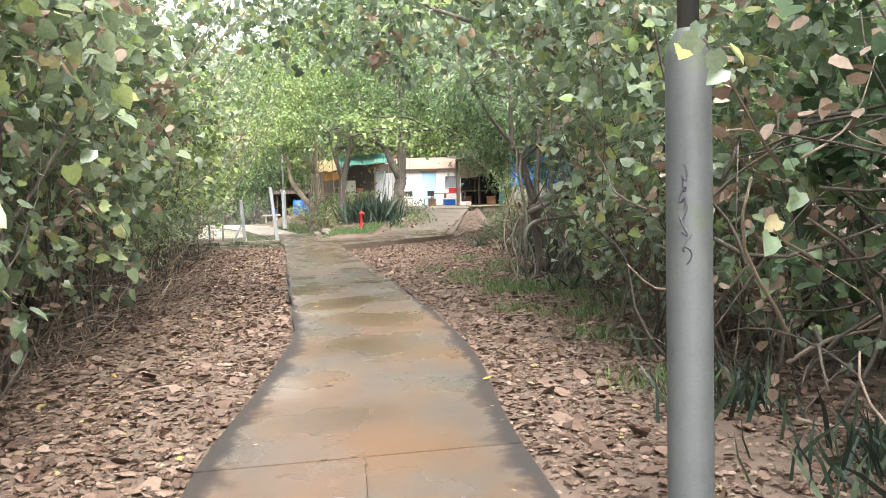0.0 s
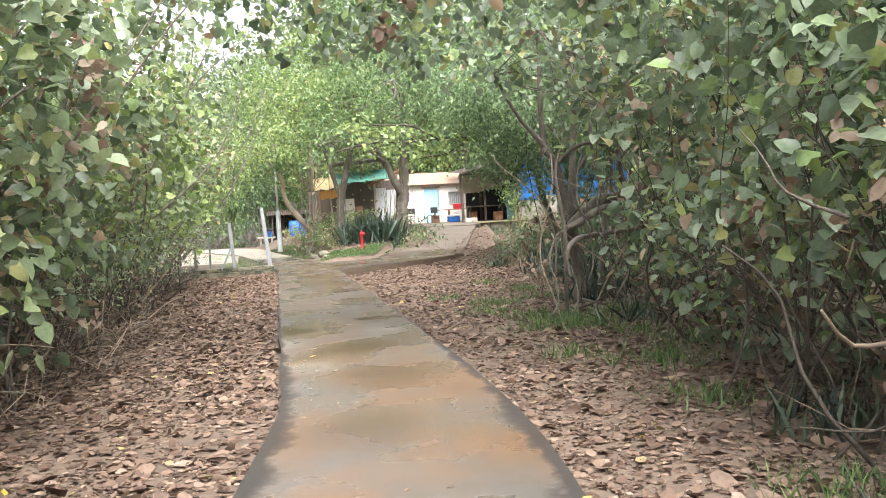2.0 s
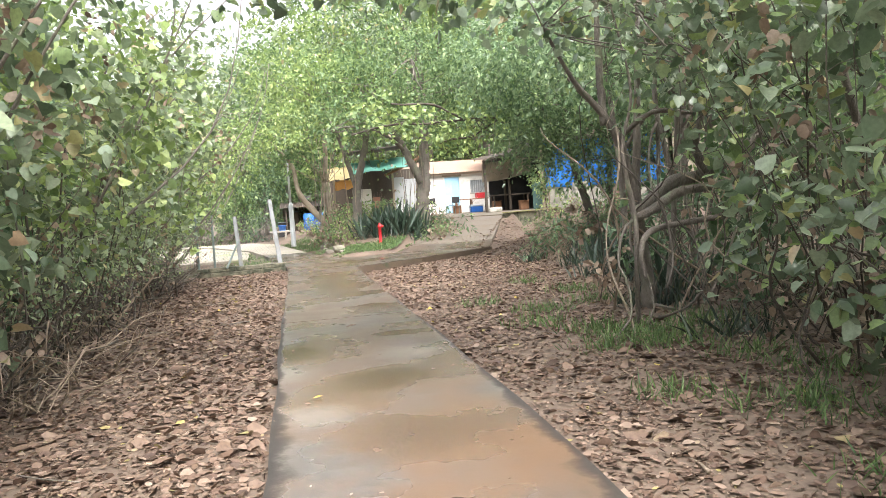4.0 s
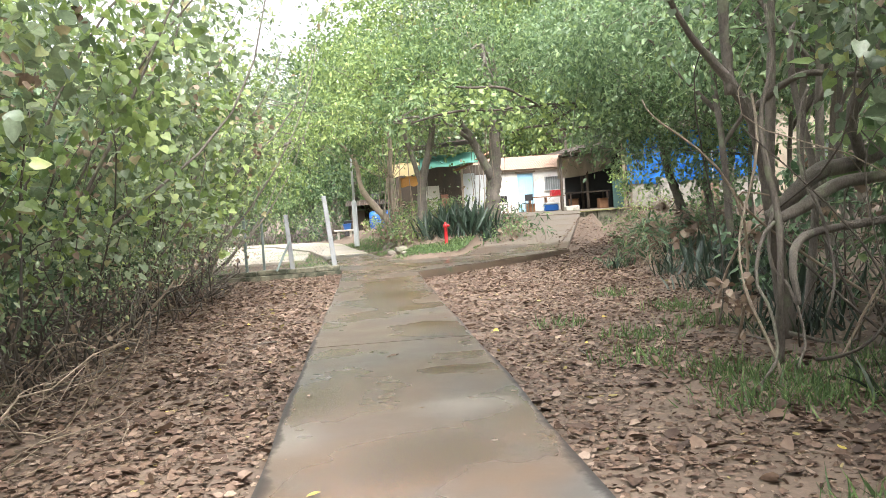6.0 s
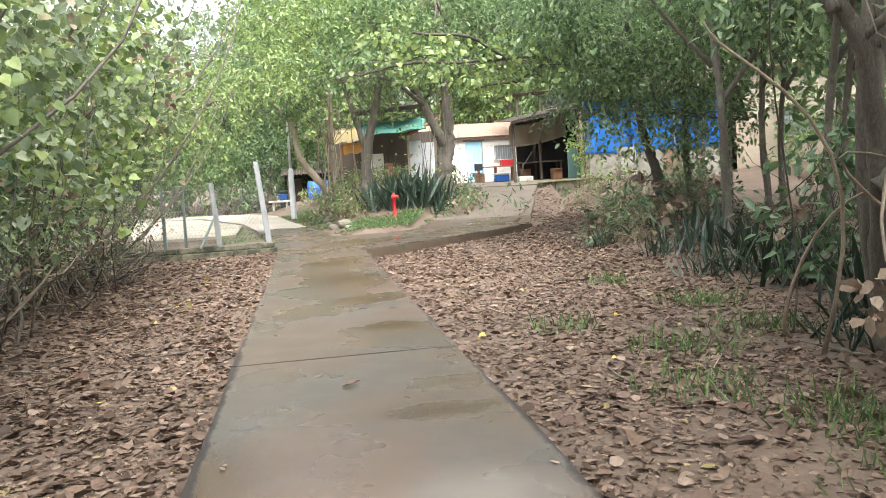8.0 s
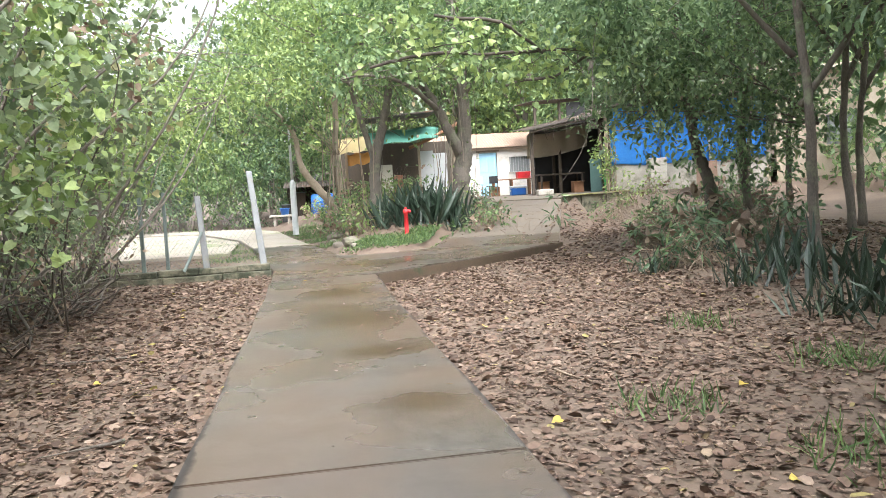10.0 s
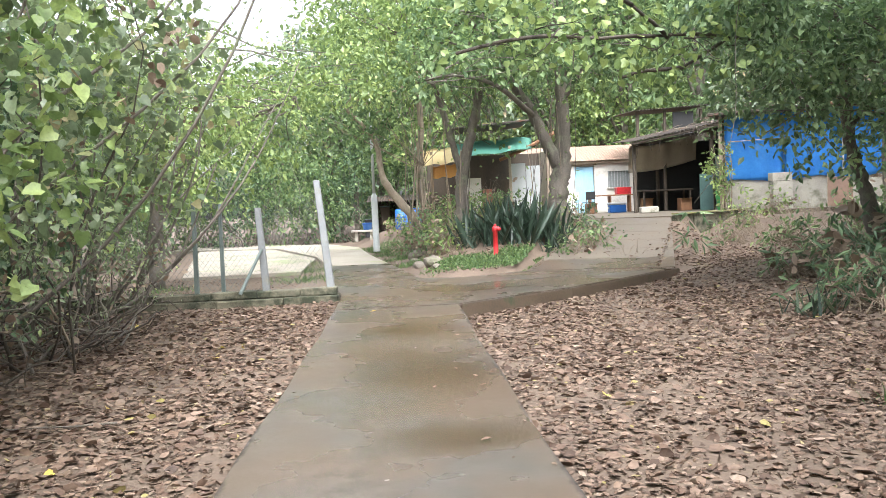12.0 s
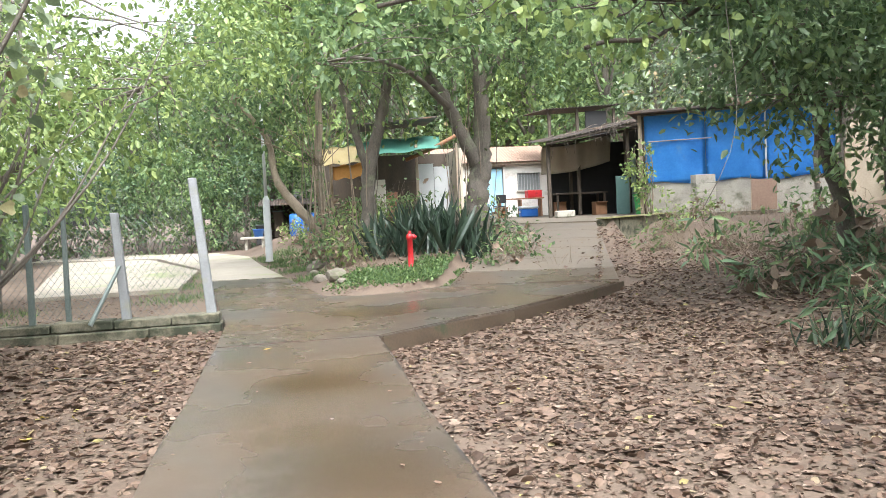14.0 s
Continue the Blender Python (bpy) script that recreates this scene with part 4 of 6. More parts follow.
# beige house beyond
bh = empty("beige_house", "plain beige rendered house with a small window", "house")
wm = tm @ Matrix.Translation((L + 0.3, 0.8, 0))
bm = bmesh.new()
for d in ((0, 1.5, 0, 0.2, 0.5, 4.4), (1.5, 2.5, 0, 0.2, 0.5, 2.0), (1.5, 2.5, 0, 0.2, 2.95, 4.4), (2.5, 8, 0, 0.2, 0.5, 4.4)):
    box(bm, *d, m=wm)
part("front_wall", bm, BEIGE_WALL, bh)
box_part("end_wall", (0, 0.2, 0.21, 5, 0.5, 4.4), BEIGE_WALL, bh, m=wm)
box_part("roof", (-0.2, 8.2, -0.3, 5.2, 4.41, 4.55), BEIGE_WALL, bh, m=wm)
wd = box_part("window", (1.5, 2.5, 0.1, 0.12, 2.0, 2.95), GLASS_GREY, bh, m=wm)
for i in range(6):
    box_part("bar", (1.6 + i * 0.16, 1.62 + i * 0.16, 0.04, 0.06, 2.0, 2.95), STEEL_DARK, wd, m=wm, bevel=0)

# shack with coloured awnings
shack = empty("shack", "patched shack with green and yellow sheet awnings", "shack")
SZ = 0.72
box_part("back_wall", (1.9, 6.2, 43.6, 43.7, SZ, 3.2), WOOD_DARK, shack)
box_part("side_wall", (6.1, 6.2, 41.4, 43.58, SZ, 3.2), CANVAS, shack)
for i, (x, m_) in enumerate(((3.1, WHITE_WALL), (3.75, BRICK_RED), (4.1, WOOD_DARK), (4.75, GALV_PALE), (5.3, GALV_PALE))):
    wd_ = (0.6, 0.33, 0.6, 0.53, 0.5)[i]
    box_part("panel", (x, x + wd_, 41.5 + 0.03 * i, 41.55 + 0.03 * i, SZ, (2.3, 1.9, 2.2, 2.75, 2.65)[i]), m_, shack, ("white patched panel", "red brown panel", "dark board", "pale grey sheet door", "pale grey sheet door")[i])
for x in (1.95, 3.0, 4.65, 5.95):
    box_part("post", (x, x + 0.09, 41.2, 41.29, SZ, 3.25 + 0.1 * (x > 4)), WOOD_PALE, shack)


def awning(name, pts, material, label):
    """A sagging sheet between four corners."""
    a, b, c, d = [Vector(p) for p in pts]
    bm = bmesh.new()
    g = []
    for i in range(13):
        for j in range(9):
            u, v = i / 12, j / 8
            p = a.lerp(b, u).lerp(d.lerp(c, u), v)
            p.z -= 0.16 * math.sin(math.pi * u) * math.sin(math.pi * v) + 0.03 * math.sin(u * 14)
            g.append(bm.verts.new(p))
    for i in range(12):
        for j in range(8):
            q = i * 9 + j
            bm.faces.new((g[q], g[q + 9], g[q + 10], g[q + 1]))
    bmesh.ops.solidify(bm, geom=bm.faces[:], thickness=0.01)
    return part(name, bm, material, shack, label, True)


awning("awning", [(2.75, 40.2, 2.95), (5.3, 40.2, 3.15), (5.7, 42.6, 3.75), (2.95, 42.6, 3.6)], GREEN_SHEET, "sea-green sheet awning")
awning("awning", [(1.6, 40.0, 2.72), (2.9, 40.0, 2.78), (2.9, 41.6, 3.4), (1.75, 41.6, 3.35)], YELLOW_SHEET, "pale yellow sheet awning")
awning("valance", [(2.0, 40.1, 2.3), (3.0, 40.1, 2.36), (3.0, 40.14, 2.76), (2.0, 40.14, 2.7)], ORANGE_SHEET, "orange cloth hung below the awning")
bm = bmesh.new()
box(bm, 3.0, 5.7, 41.2, 43.5, 3.78, 3.84, bevel=0.01, m=Matrix.Rotation(radians(-4), 4, "Y"))
part("roof", bm, ROOF_DARK, shack)

bm = bmesh.new()
tube(bm, [(4.3, 40.9, 2.85), (5.2, 40.9, 3.2), (6.3, 40.9, 3.75)], [.06, .06, .06], 6)
part("roof_edge", bm, RUST, shack, "rusty brown sloping roof edge", True)
# drums at the wood's edge
for i, (x, y, m_) in enumerate(((0.85, 49.4, BLUE_PLASTIC), (1.45, 49.7, BLUE_PLASTIC))):
    z = height(x, y) - 0.02
    dr = empty("drum", "blue plastic drum at the wood's edge", "drum", "blue drums", at=(x, y, z))
    part("body", lathe([(0.27, 0), (0.29, 0.04), (0.29, 0.28), (0.3, 0.3), (0.29, 0.32), (0.29, 0.6), (0.3, 0.62), (0.29, 0.64), (0.28, 0.86), (0.25, 0.9)], 20), m_, dr, smooth_faces=True)
    part("lid", lathe([(0.26, 0.9), (0.26, 0.93), (0.2, 0.94)], 20), m_, dr)
slabt = empty("stone_table", "low pale stone slab table by the far lamp", "table", at=(-0.7, 46.5, height(-0.7, 46.5)))
box_part("top", (-0.5, 0.5, -0.3, 0.3, 0.4, 0.48), CONCRETE, slabt)
for s in (-0.35, 0.25):
    box_part("leg", (s, s + 0.1, -0.2, 0.2, 0, 0.395), CONCRETE, slabt)

# ---- vegetation ----


def shrub(at, label, clumps, count, size, material, seed, blade=HEART, stem_count=16, stem_r=0.022, stem_mat=BARK, per=8, reach=0.45, spread=0.6, dead=0.0, shell=0.5, group="path-side shrubs", keep=None):
    sh = empty("shrub", label, "shrub", group)
    r = random.Random(seed)
    stems("stem", (at[0], at[1], height(*at) - 0.05), clumps, stem_count, stem_r, r, stem_mat, sh, spread)
    foliage("foliage", clumps, count, size, blade, material, sh, seed, per=per, reach=reach, shell=shell, keep=keep)
    if dead:
        foliage("withered_leaves", clumps, int(count * dead), size * 0.9, CURLED, DEAD_HANG, sh, seed + 500, "withered tan leaves", per=6, reach=0.25, shell=0.7, keep=keep)
    return sh


def tree(at, label, trunk, limbs, clumps, count, size, material, seed, blade=OVAL, bark=BARK, per=9, reach=0.5, shell=0.35, group="", twigs=26):
    """trunk: points with radii; limbs: lists of points with radii."""
    t = empty("tree", label, "tree", group)
    r = random.Random(seed)
    bm = bmesh.new()

    def limb(bm_, pts, sides):
        fine, rad = [], []
        for k in range(len(pts) - 1):
            (p, ra), (q, rb) = pts[k], pts[k + 1]
            p, q = Vector(p), Vector(q)
            run_p = (q - Vector(pts[max(k - 1, 0)][0])) * 0.5
            run_q = (Vector(pts[min(k + 2, len(pts) - 1)][0]) - p) * 0.5
            for i in range(6):
                u = i / 6
                spot = p * (2 * u ** 3 - 3 * u ** 2 + 1) + run_p * (u ** 3 - 2 * u ** 2 + u) + q * (3 * u ** 2 - 2 * u ** 3) + run_q * (u ** 3 - u ** 2)
                fine.append(spot + Vector((r.uniform(-1, 1), r.uniform(-1, 1), 0)) * ra * 0.14)
                rad.append((ra + (rb - ra) * i / 6) * r.uniform(0.93, 1.08))
        fine.append(Vector(pts[-1][0]))
        rad.append(pts[-1][1])
        tube(bm_, fine, rad, sides, 0.1, r)

    limb(bm, trunk, 12)
    part("trunk", bm, bark, t, smooth_faces=True)
    for lb in limbs:
        bm = bmesh.new()
        limb(bm, lb, 9)
        part("limb", bm, bark, t, smooth_faces=True)
    bm = bmesh.new()
    ends = [lb[-1] for lb in limbs] + [trunk[-1]]
    for _ in range(twigs):
        p, ra = r.choice(ends)
        c = r.choice(clumps)
        q = [c[i] + r.uniform(-0.7, 0.7) * c[3 + i] for i in range(3)]
        tube(bm, bent(p, q, r, 0.1, 7), taper(min(ra * 0.6, 0.05), 0.008, 7), 5)
    part("branch", bm, bark, t, smooth_faces=True)
    foliage("crown", clumps, count, size, blade, material, t, seed, per=per, reach=reach, shell=shell)
    return t


# shrubs along the path's edge across from the lamp: leafy above, bare and woody below
def leafy_above(full, bare, seed):
    """Keeps few leaves under the height bare, all of them over the height full."""
    def keep(P):
        g = np.random.default_rng(seed)
        share = np.clip((P[:, 2] - bare) / (full - bare), 0.0, 1.0) ** 1.5
        return g.random(len(P)) < 0.03 + 0.97 * share
    return keep


def arching_sticks(owner, count, rs, x0, x1, y0, y1, z1, front, thick=0.022, dry=0.5, name="stick"):
    """Bowed bare sticks, rising from the ground and bending over."""
    for k in range(count):
        a_ = Vector((rs.uniform(x0, x1), rs.uniform(y0, y1), 0))
        a_.z = height(a_.x, a_.y) - 0.04
        run = rs.uniform(0.7, 2.3)
        turn = rs.uniform(0, 6.28)
        top = rs.uniform(0.25, 1.0) * z1
        pts = []
        for i in range(8):
            u = i / 7
            q = a_ + Vector((math.cos(turn), math.sin(turn), 0)) * run * u
            q.z = a_.z + top * math.sin(u * rs.uniform(1.5, 2.6)) + rs.uniform(-.03, .03)
            q.x, q.y = q.x + rs.uniform(-.05, .05), q.y + rs.uniform(-.05, .05)
            q.x = min(q.x, front) if front < 0 else max(q.x, front)
            q.z = max(q.z, height(q.x, q.y) + 0.01) if i else q.z
            pts.append(q)
        r0 = rs.uniform(.25, 1.0) ** 1.6 * thick
        bm = bmesh.new()
        tube(bm, pts, taper(r0, r0 * .35, 8), 5)
        part(name, bm, TWIG if rs.random() < dry else (BARK_DARK if k % 2 else BARK), owner, smooth_faces=True)


rs = random.Random(11)
for i, y in enumerate((2.6, 4.6, 6.6, 8.6, 10.6)):
    cl = [(-2.85 + rs.uniform(-.2, .2), y, 1.45, 0.95, 1.25, 0.9), (-2.5 + rs.uniform(-.2, .2), y + 0.5, 2.75, 1.15, 1.3, 0.85), (-2.9, y, 3.7 + rs.uniform(-.2, .3), 1.3, 1.4, 0.8)]
    shrub((-3.1, y), "tall arching shrub with rounded grey-green leaves", cl, 2500, 0.128, GREEN_LEFT if i % 2 else GREEN_HIB, 40 + i, stem_count=16, dead=0.22, spread=0.9, per=11, reach=0.55, keep=leafy_above(1.4, -0.2, 400 + i))
    heap = empty("brushwood", "dry brown sticks and stalks under the shrubs", "brushwood", "brushwood heaps")
    arching_sticks(heap, 26, rs, -3.6, -2.3, y - 1, y + 1, 1.0, -1.7 if y > 8 else -2.0, 0.014, 0.6)
    foliage("withered_leaves", [(-2.6, y, .8, .6, 1.0, .5)], 90, .1, CURLED, DEAD_HANG, heap, 420 + i, "withered tan leaves", per=5, reach=.3, shell=.2)
for i, y in enumerate((12.4, 14.2, 16.0, 17.8, 19.6, 21.4, 23.2)):
    cl = [(-2.75 + rs.uniform(-.3, .3), y, 1.6, 1.0, 1.2, 0.7), (-2.3 + rs.uniform(-.3, .3), y + .4, 2.8, 1.2, 1.2, 0.7), (-2.5, y, 3.8 + rs.uniform(-.2, .3), 1.4, 1.3, 0.7)]
    shrub((-2.9, y), "airy arching shrub with many bare stems and light leaves", cl, 1900, 0.105, GREEN_YELLOW if i % 3 == 1 else GREEN_LEFT, 50 + i, stem_count=9, dead=0.08, spread=0.7, per=11, reach=0.6, stem_mat=BARK if i % 3 == 0 else BARK_DARK, stem_r=.018, keep=leafy_above(1.5, 0.55, 430 + i))
    heap = empty("brushwood", "dark heap of dead branches under the shrubs", "brushwood", "brushwood heaps")
    arching_sticks(heap, 46, rs, -4.2, -2.3, y - 1, y + 1, 0.95, -1.95, 0.022, 0.2)
    fringe = foliage("fringe", [(-2.2, y, 1.15, .45, .9, .3), (-2.5, y + .8, .75, .35, .6, .3)], 660, .058, OVAL, GREEN_LEFT, heap, 470 + i, per=6, reach=.4, shell=.1)
    tagged(fringe, "sparse small olive leaves", kind="stuff")
    foliage("withered_leaves", [(-2.5, y, .7, .6, .9, .4)], 60, .08, CURLED, DEAD_HANG, heap, 480 + i, "withered tan leaves", per=4, reach=.3, shell=.1)
    if y < 15:  # pale dry stalks lying forward over the leaves
        arching_sticks(heap, 36, rs, -2.6, -1.7, y - 1, y + 1, 0.7, -1.15, 0.011, 0.95)
for i, y in enumerate((4, 8, 12, 16, 20, 24)):
    cl = [(-5.0 + rs.uniform(-.3, .3), y, z, 1.4, 2.3, 1.0) for z in ((1.3, 3.0, 4.2) if y < 11 else (.7, 2.0, 3.2))]
    shrub((-5.6, y), "dense green thicket behind the path-side shrubs", cl, 3000, 0.19, GREEN_FAR if y < 11 else GREEN_DARK, 70 + i, stem_count=14, reach=0.6, group="thicket")
# airy boughs over the path's edge
for i, (x, y, z, sx) in enumerate(((-1.7, 7.5, 4.0, 1.2), (-1.3, 11.5, 4.3, 1.2), (-0.9, 16, 4.5, 1.3), (-0.8, 21, 4.6, 1.5), (-2.2, 25.4, 2.75, 1.1), (-1.5, 26.6, 3.6, 1.1), (-3.4, 25, 3.3, 1.2), (-2.6, 23.5, 4.4, 1.4))):
    bo = empty("bough", "thin arching bough with scattered light leaves", "bough", "arching boughs")
    for q in range(5):
        bm = bmesh.new()
        tube(bm, bent((-3.3, y - .5, 0), (x + rs.uniform(-.8, 1.0), y + rs.uniform(-1.2, 1.2), z + rs.uniform(-.4, .5)), rs, .1, 10), taper(.028, .007, 10), 5)
        part("stem", bm, BARK, bo, smooth_faces=True)
    foliage("foliage", [(x, y, z, sx, 1.5, .5), (x - .8, y + 1, z - .3, 1, 1.3, .5)], 520 if i < 4 else 1100, .125 if i < 4 else .105, HEART if i < 2 else OVAL, GREEN_LEFT if i < 4 else GREEN_YELLOW, bo, 77 + i, per=8, reach=.7, shell=.1)

# thicket by the lamp
def clear_foot(P):
    return P[:, 0] > 2.85 + np.maximum(0, 1.35 - P[:, 2]) * 1.0


for i, (x, y, n) in enumerate(((3.8, 2.0, 160), (4.1, 4.2, 260), (3.95, 6.8, 3300), (4.6, 8.8, 2200), (5.0, 10.8, 1300))):
    cl = [(x, y, 1.0, 1.05, 1.2, 0.85), (x - 0.2, y, 2.4, 1.2, 1.3, 0.95), (x - 0.35, y + 0.2, 3.8, 1.5, 1.4, 0.9)]
    if i < 2:
        cl.pop()
    if 6 < y < 7:
        cl += [(3.35, 6.6, 1.5, 0.6, 0.8, 0.6), (3.0, 7.0, 2.6, 0.8, 0.9, 0.9)]
    shrub((x + 0.3, y), "dense thicket of heart-shaped leaves and tangled stems", cl, int(n * 1.2), 0.116, GREEN_DARK if i < 2 else GREEN_HIB, 90 + i, stem_count=20, stem_r=0.016, dead=0.14, spread=1.2, stem_mat=BARK_DARK if i % 2 == 0 else BARK, per=11, reach=.55, keep=clear_foot)
for i, y in enumerate((1, 5, 9, 13)):
    cl = [((5.6 if y < 6 else 6.9) + rs.uniform(-.3, .3), y, z, 1.5, 2.3, 1.2) for z in (1.2, 3.0, 4.8)]
    shrub((7, y), "dark dense thicket behind the lamp", cl, 3300 if y < 6 else 1500, 0.2, GREEN_DARK if y < 6 else GREEN_FAR, 110 + i, stem_count=20, reach=0.6, group="thicket")

# crown added mostly out of view, to keep sun off the thicket by the lamp
shrub((4.4, 1.2), "added overhead crown that shades the thicket by the lamp", [(3.9, 2.2, 3.9, 1.4, 1.5, .6), (4.4, .2, 4.1, 1.6, 1.5, .7), (4.6, -1.8, 4.0, 1.6, 1.4, .7)], 3200, 0.13, GREEN_HIB, 118, stem_count=10, stem_r=.03, dead=.2, spread=.8, stem_mat=BARK_DARK, per=11, reach=.5)
# dark tangle of branches behind the lamp
for k in range(5):
    heap = empty("brushwood", "dark tangle of bare branches behind the lamp", "brushwood", "brushwood heaps")
    for _ in range(22):
        bm = bmesh.new()
        a_ = (rs.uniform(2.7, 4.6), 1.6 + k + rs.uniform(-.6, .6), rs.uniform(-.05, 2.0))
        b_ = (max(2.55, a_[0] + rs.uniform(-1.4, 1.4)), a_[1] + rs.uniform(-1.2, 1.2), a_[2] + rs.uniform(-.3, 1.4))
        r0 = rs.uniform(.006, .02)
        tube(bm, bent(a_, b_, rs, .12, 7), taper(r0, r0 * .4, 7), 5)
        part("stick", bm, BARK_DARK if _ % 4 else TWIG, heap, smooth_faces=True)
    foliage("withered_leaves", [(3.4, 1.6 + k, 1.6, .8, .8, 1.3)], 70, .12, CURLED, DEAD_HANG, heap, 600 + k, "withered tan leaves", per=4, reach=.3, shell=.2)

# tangle in the thicket between the lamp and the gnarled tree
for k, (x, y) in enumerate(((3.95, 6.4), (4.3, 7.8), (4.6, 9.2), (4.9, 10.6), (5.1, 12.0))):
    heap = empty("brushwood", "tangled woody stems and vines in the thicket", "brushwood", "brushwood heaps")
    arching_sticks(heap, 30, rs, x - .3, x + 1.2, y - .8, y + .8, 2.2, x - .75, 0.02, 0.25)
    arching_sticks(heap, 12, rs, x - .2, x + .6, y - .7, y + .7, 0.6, x - .7, 0.007, 0.7, "stalk")
    foliage("withered_leaves", [(x, y, .5, .6, .8, .4), (x + .3, y, 1.5, .7, .8, .6)], 90, .11, CURLED, DEAD_HANG, heap, 640 + k, "withered tan leaves", per=4, reach=.3, shell=.2)

# overhanging boughs
bough = empty("tree", "arching bough with broad leaves over the path", "tree")
bm = bmesh.new()
rb = random.Random(5)
for a, b, r0 in (((5.7, 11.0, 0), (4.9, 10.8, 3.0), 0.055), ((4.9, 10.8, 3.0), (1.2, 10.4, 4.4), 0.045), ((2.8, 10.5, 3.7), (0.3, 12.2, 4.9), 0.035), ((1.8, 10.4, 4.1), (1.3, 10.55, 3.6), 0.02)):
    tube(bm, bent(a, b, rb, 0.07, 9), taper(r0, r0 * 0.5, 9), 7)
part("limb", bm, BARK, bough, smooth_faces=True)
foliage("crown", [(2.3, 10.4, 4.2, 1.3, 1.2, 0.7), (0.6, 11.3, 4.9, 1.2, 1.2, 0.5), (3.4, 9.6, 4.3, 1.2, 1.4, 0.8), (1.0, 11.8, 4.0, 1.1, .9, .45), (-0.3, 12.6, 4.2, 1.1, 1, .5), (1.9, 12.4, 3.8, .9, .8, .4)], 4200, 0.112, HEART, GREEN_HIB, bough, 130, per=8, reach=0.4, shell=0.2)
foliage("withered_leaves", [(1.33, 10.55, 3.55, 0.16, 0.16, 0.2)], 40, 0.12, CURLED, DEAD_HANG, bough, 131, "withered tan leaf bunch", per=6, reach=0.15, shell=0.1)

over = empty("bough", "thin dark bough with sparse bright leaves over the path", "bough", "arching boughs")
bm = bmesh.new()
rb = random.Random(15)
for pts in ([(7.6, 25.9, 3.9), (6.0, 25.0, 3.5), (4.4, 24.3, 3.45), (3.0, 23.8, 3.4), (1.7, 23.4, 3.15)], [(4.6, 24.4, 3.45), (3.9, 23.6, 3.7), (2.6, 22.8, 3.75)], [(5.6, 24.8, 3.5), (4.8, 24.4, 3.05), (3.9, 24.1, 2.9)]):
    for p_, q_ in zip(pts, pts[1:]):
        tube(bm, bent(p_, q_, rb, .04, 6), taper(.03, .022, 6), 6)
for _ in range(22):
    p_ = Vector((rb.uniform(1.8, 5.6), 0, 0))
    p_.y, p_.z = 23.2 + (p_.x - 1.7) * .42, 3.3 + rb.uniform(-.1, .2)
    tube(bm, bent(p_, p_ + Vector((rb.uniform(-.8, .6), rb.uniform(-.7, .5), rb.uniform(-.4, .4))), rb, .1, 5), taper(.011, .004, 5), 4)
part("stem", bm, BARK_DARK, over, smooth_faces=True)
foliage("foliage", [(3.0, 23.7, 3.4, 1.3, .8, .4), (4.6, 24.2, 3.3, 1.0, .7, .45), (2.4, 22.9, 3.7, .9, .6, .35)], 620, .105, HEART, GREEN_YELLOW, over, 133, per=6, reach=.4, shell=.1)

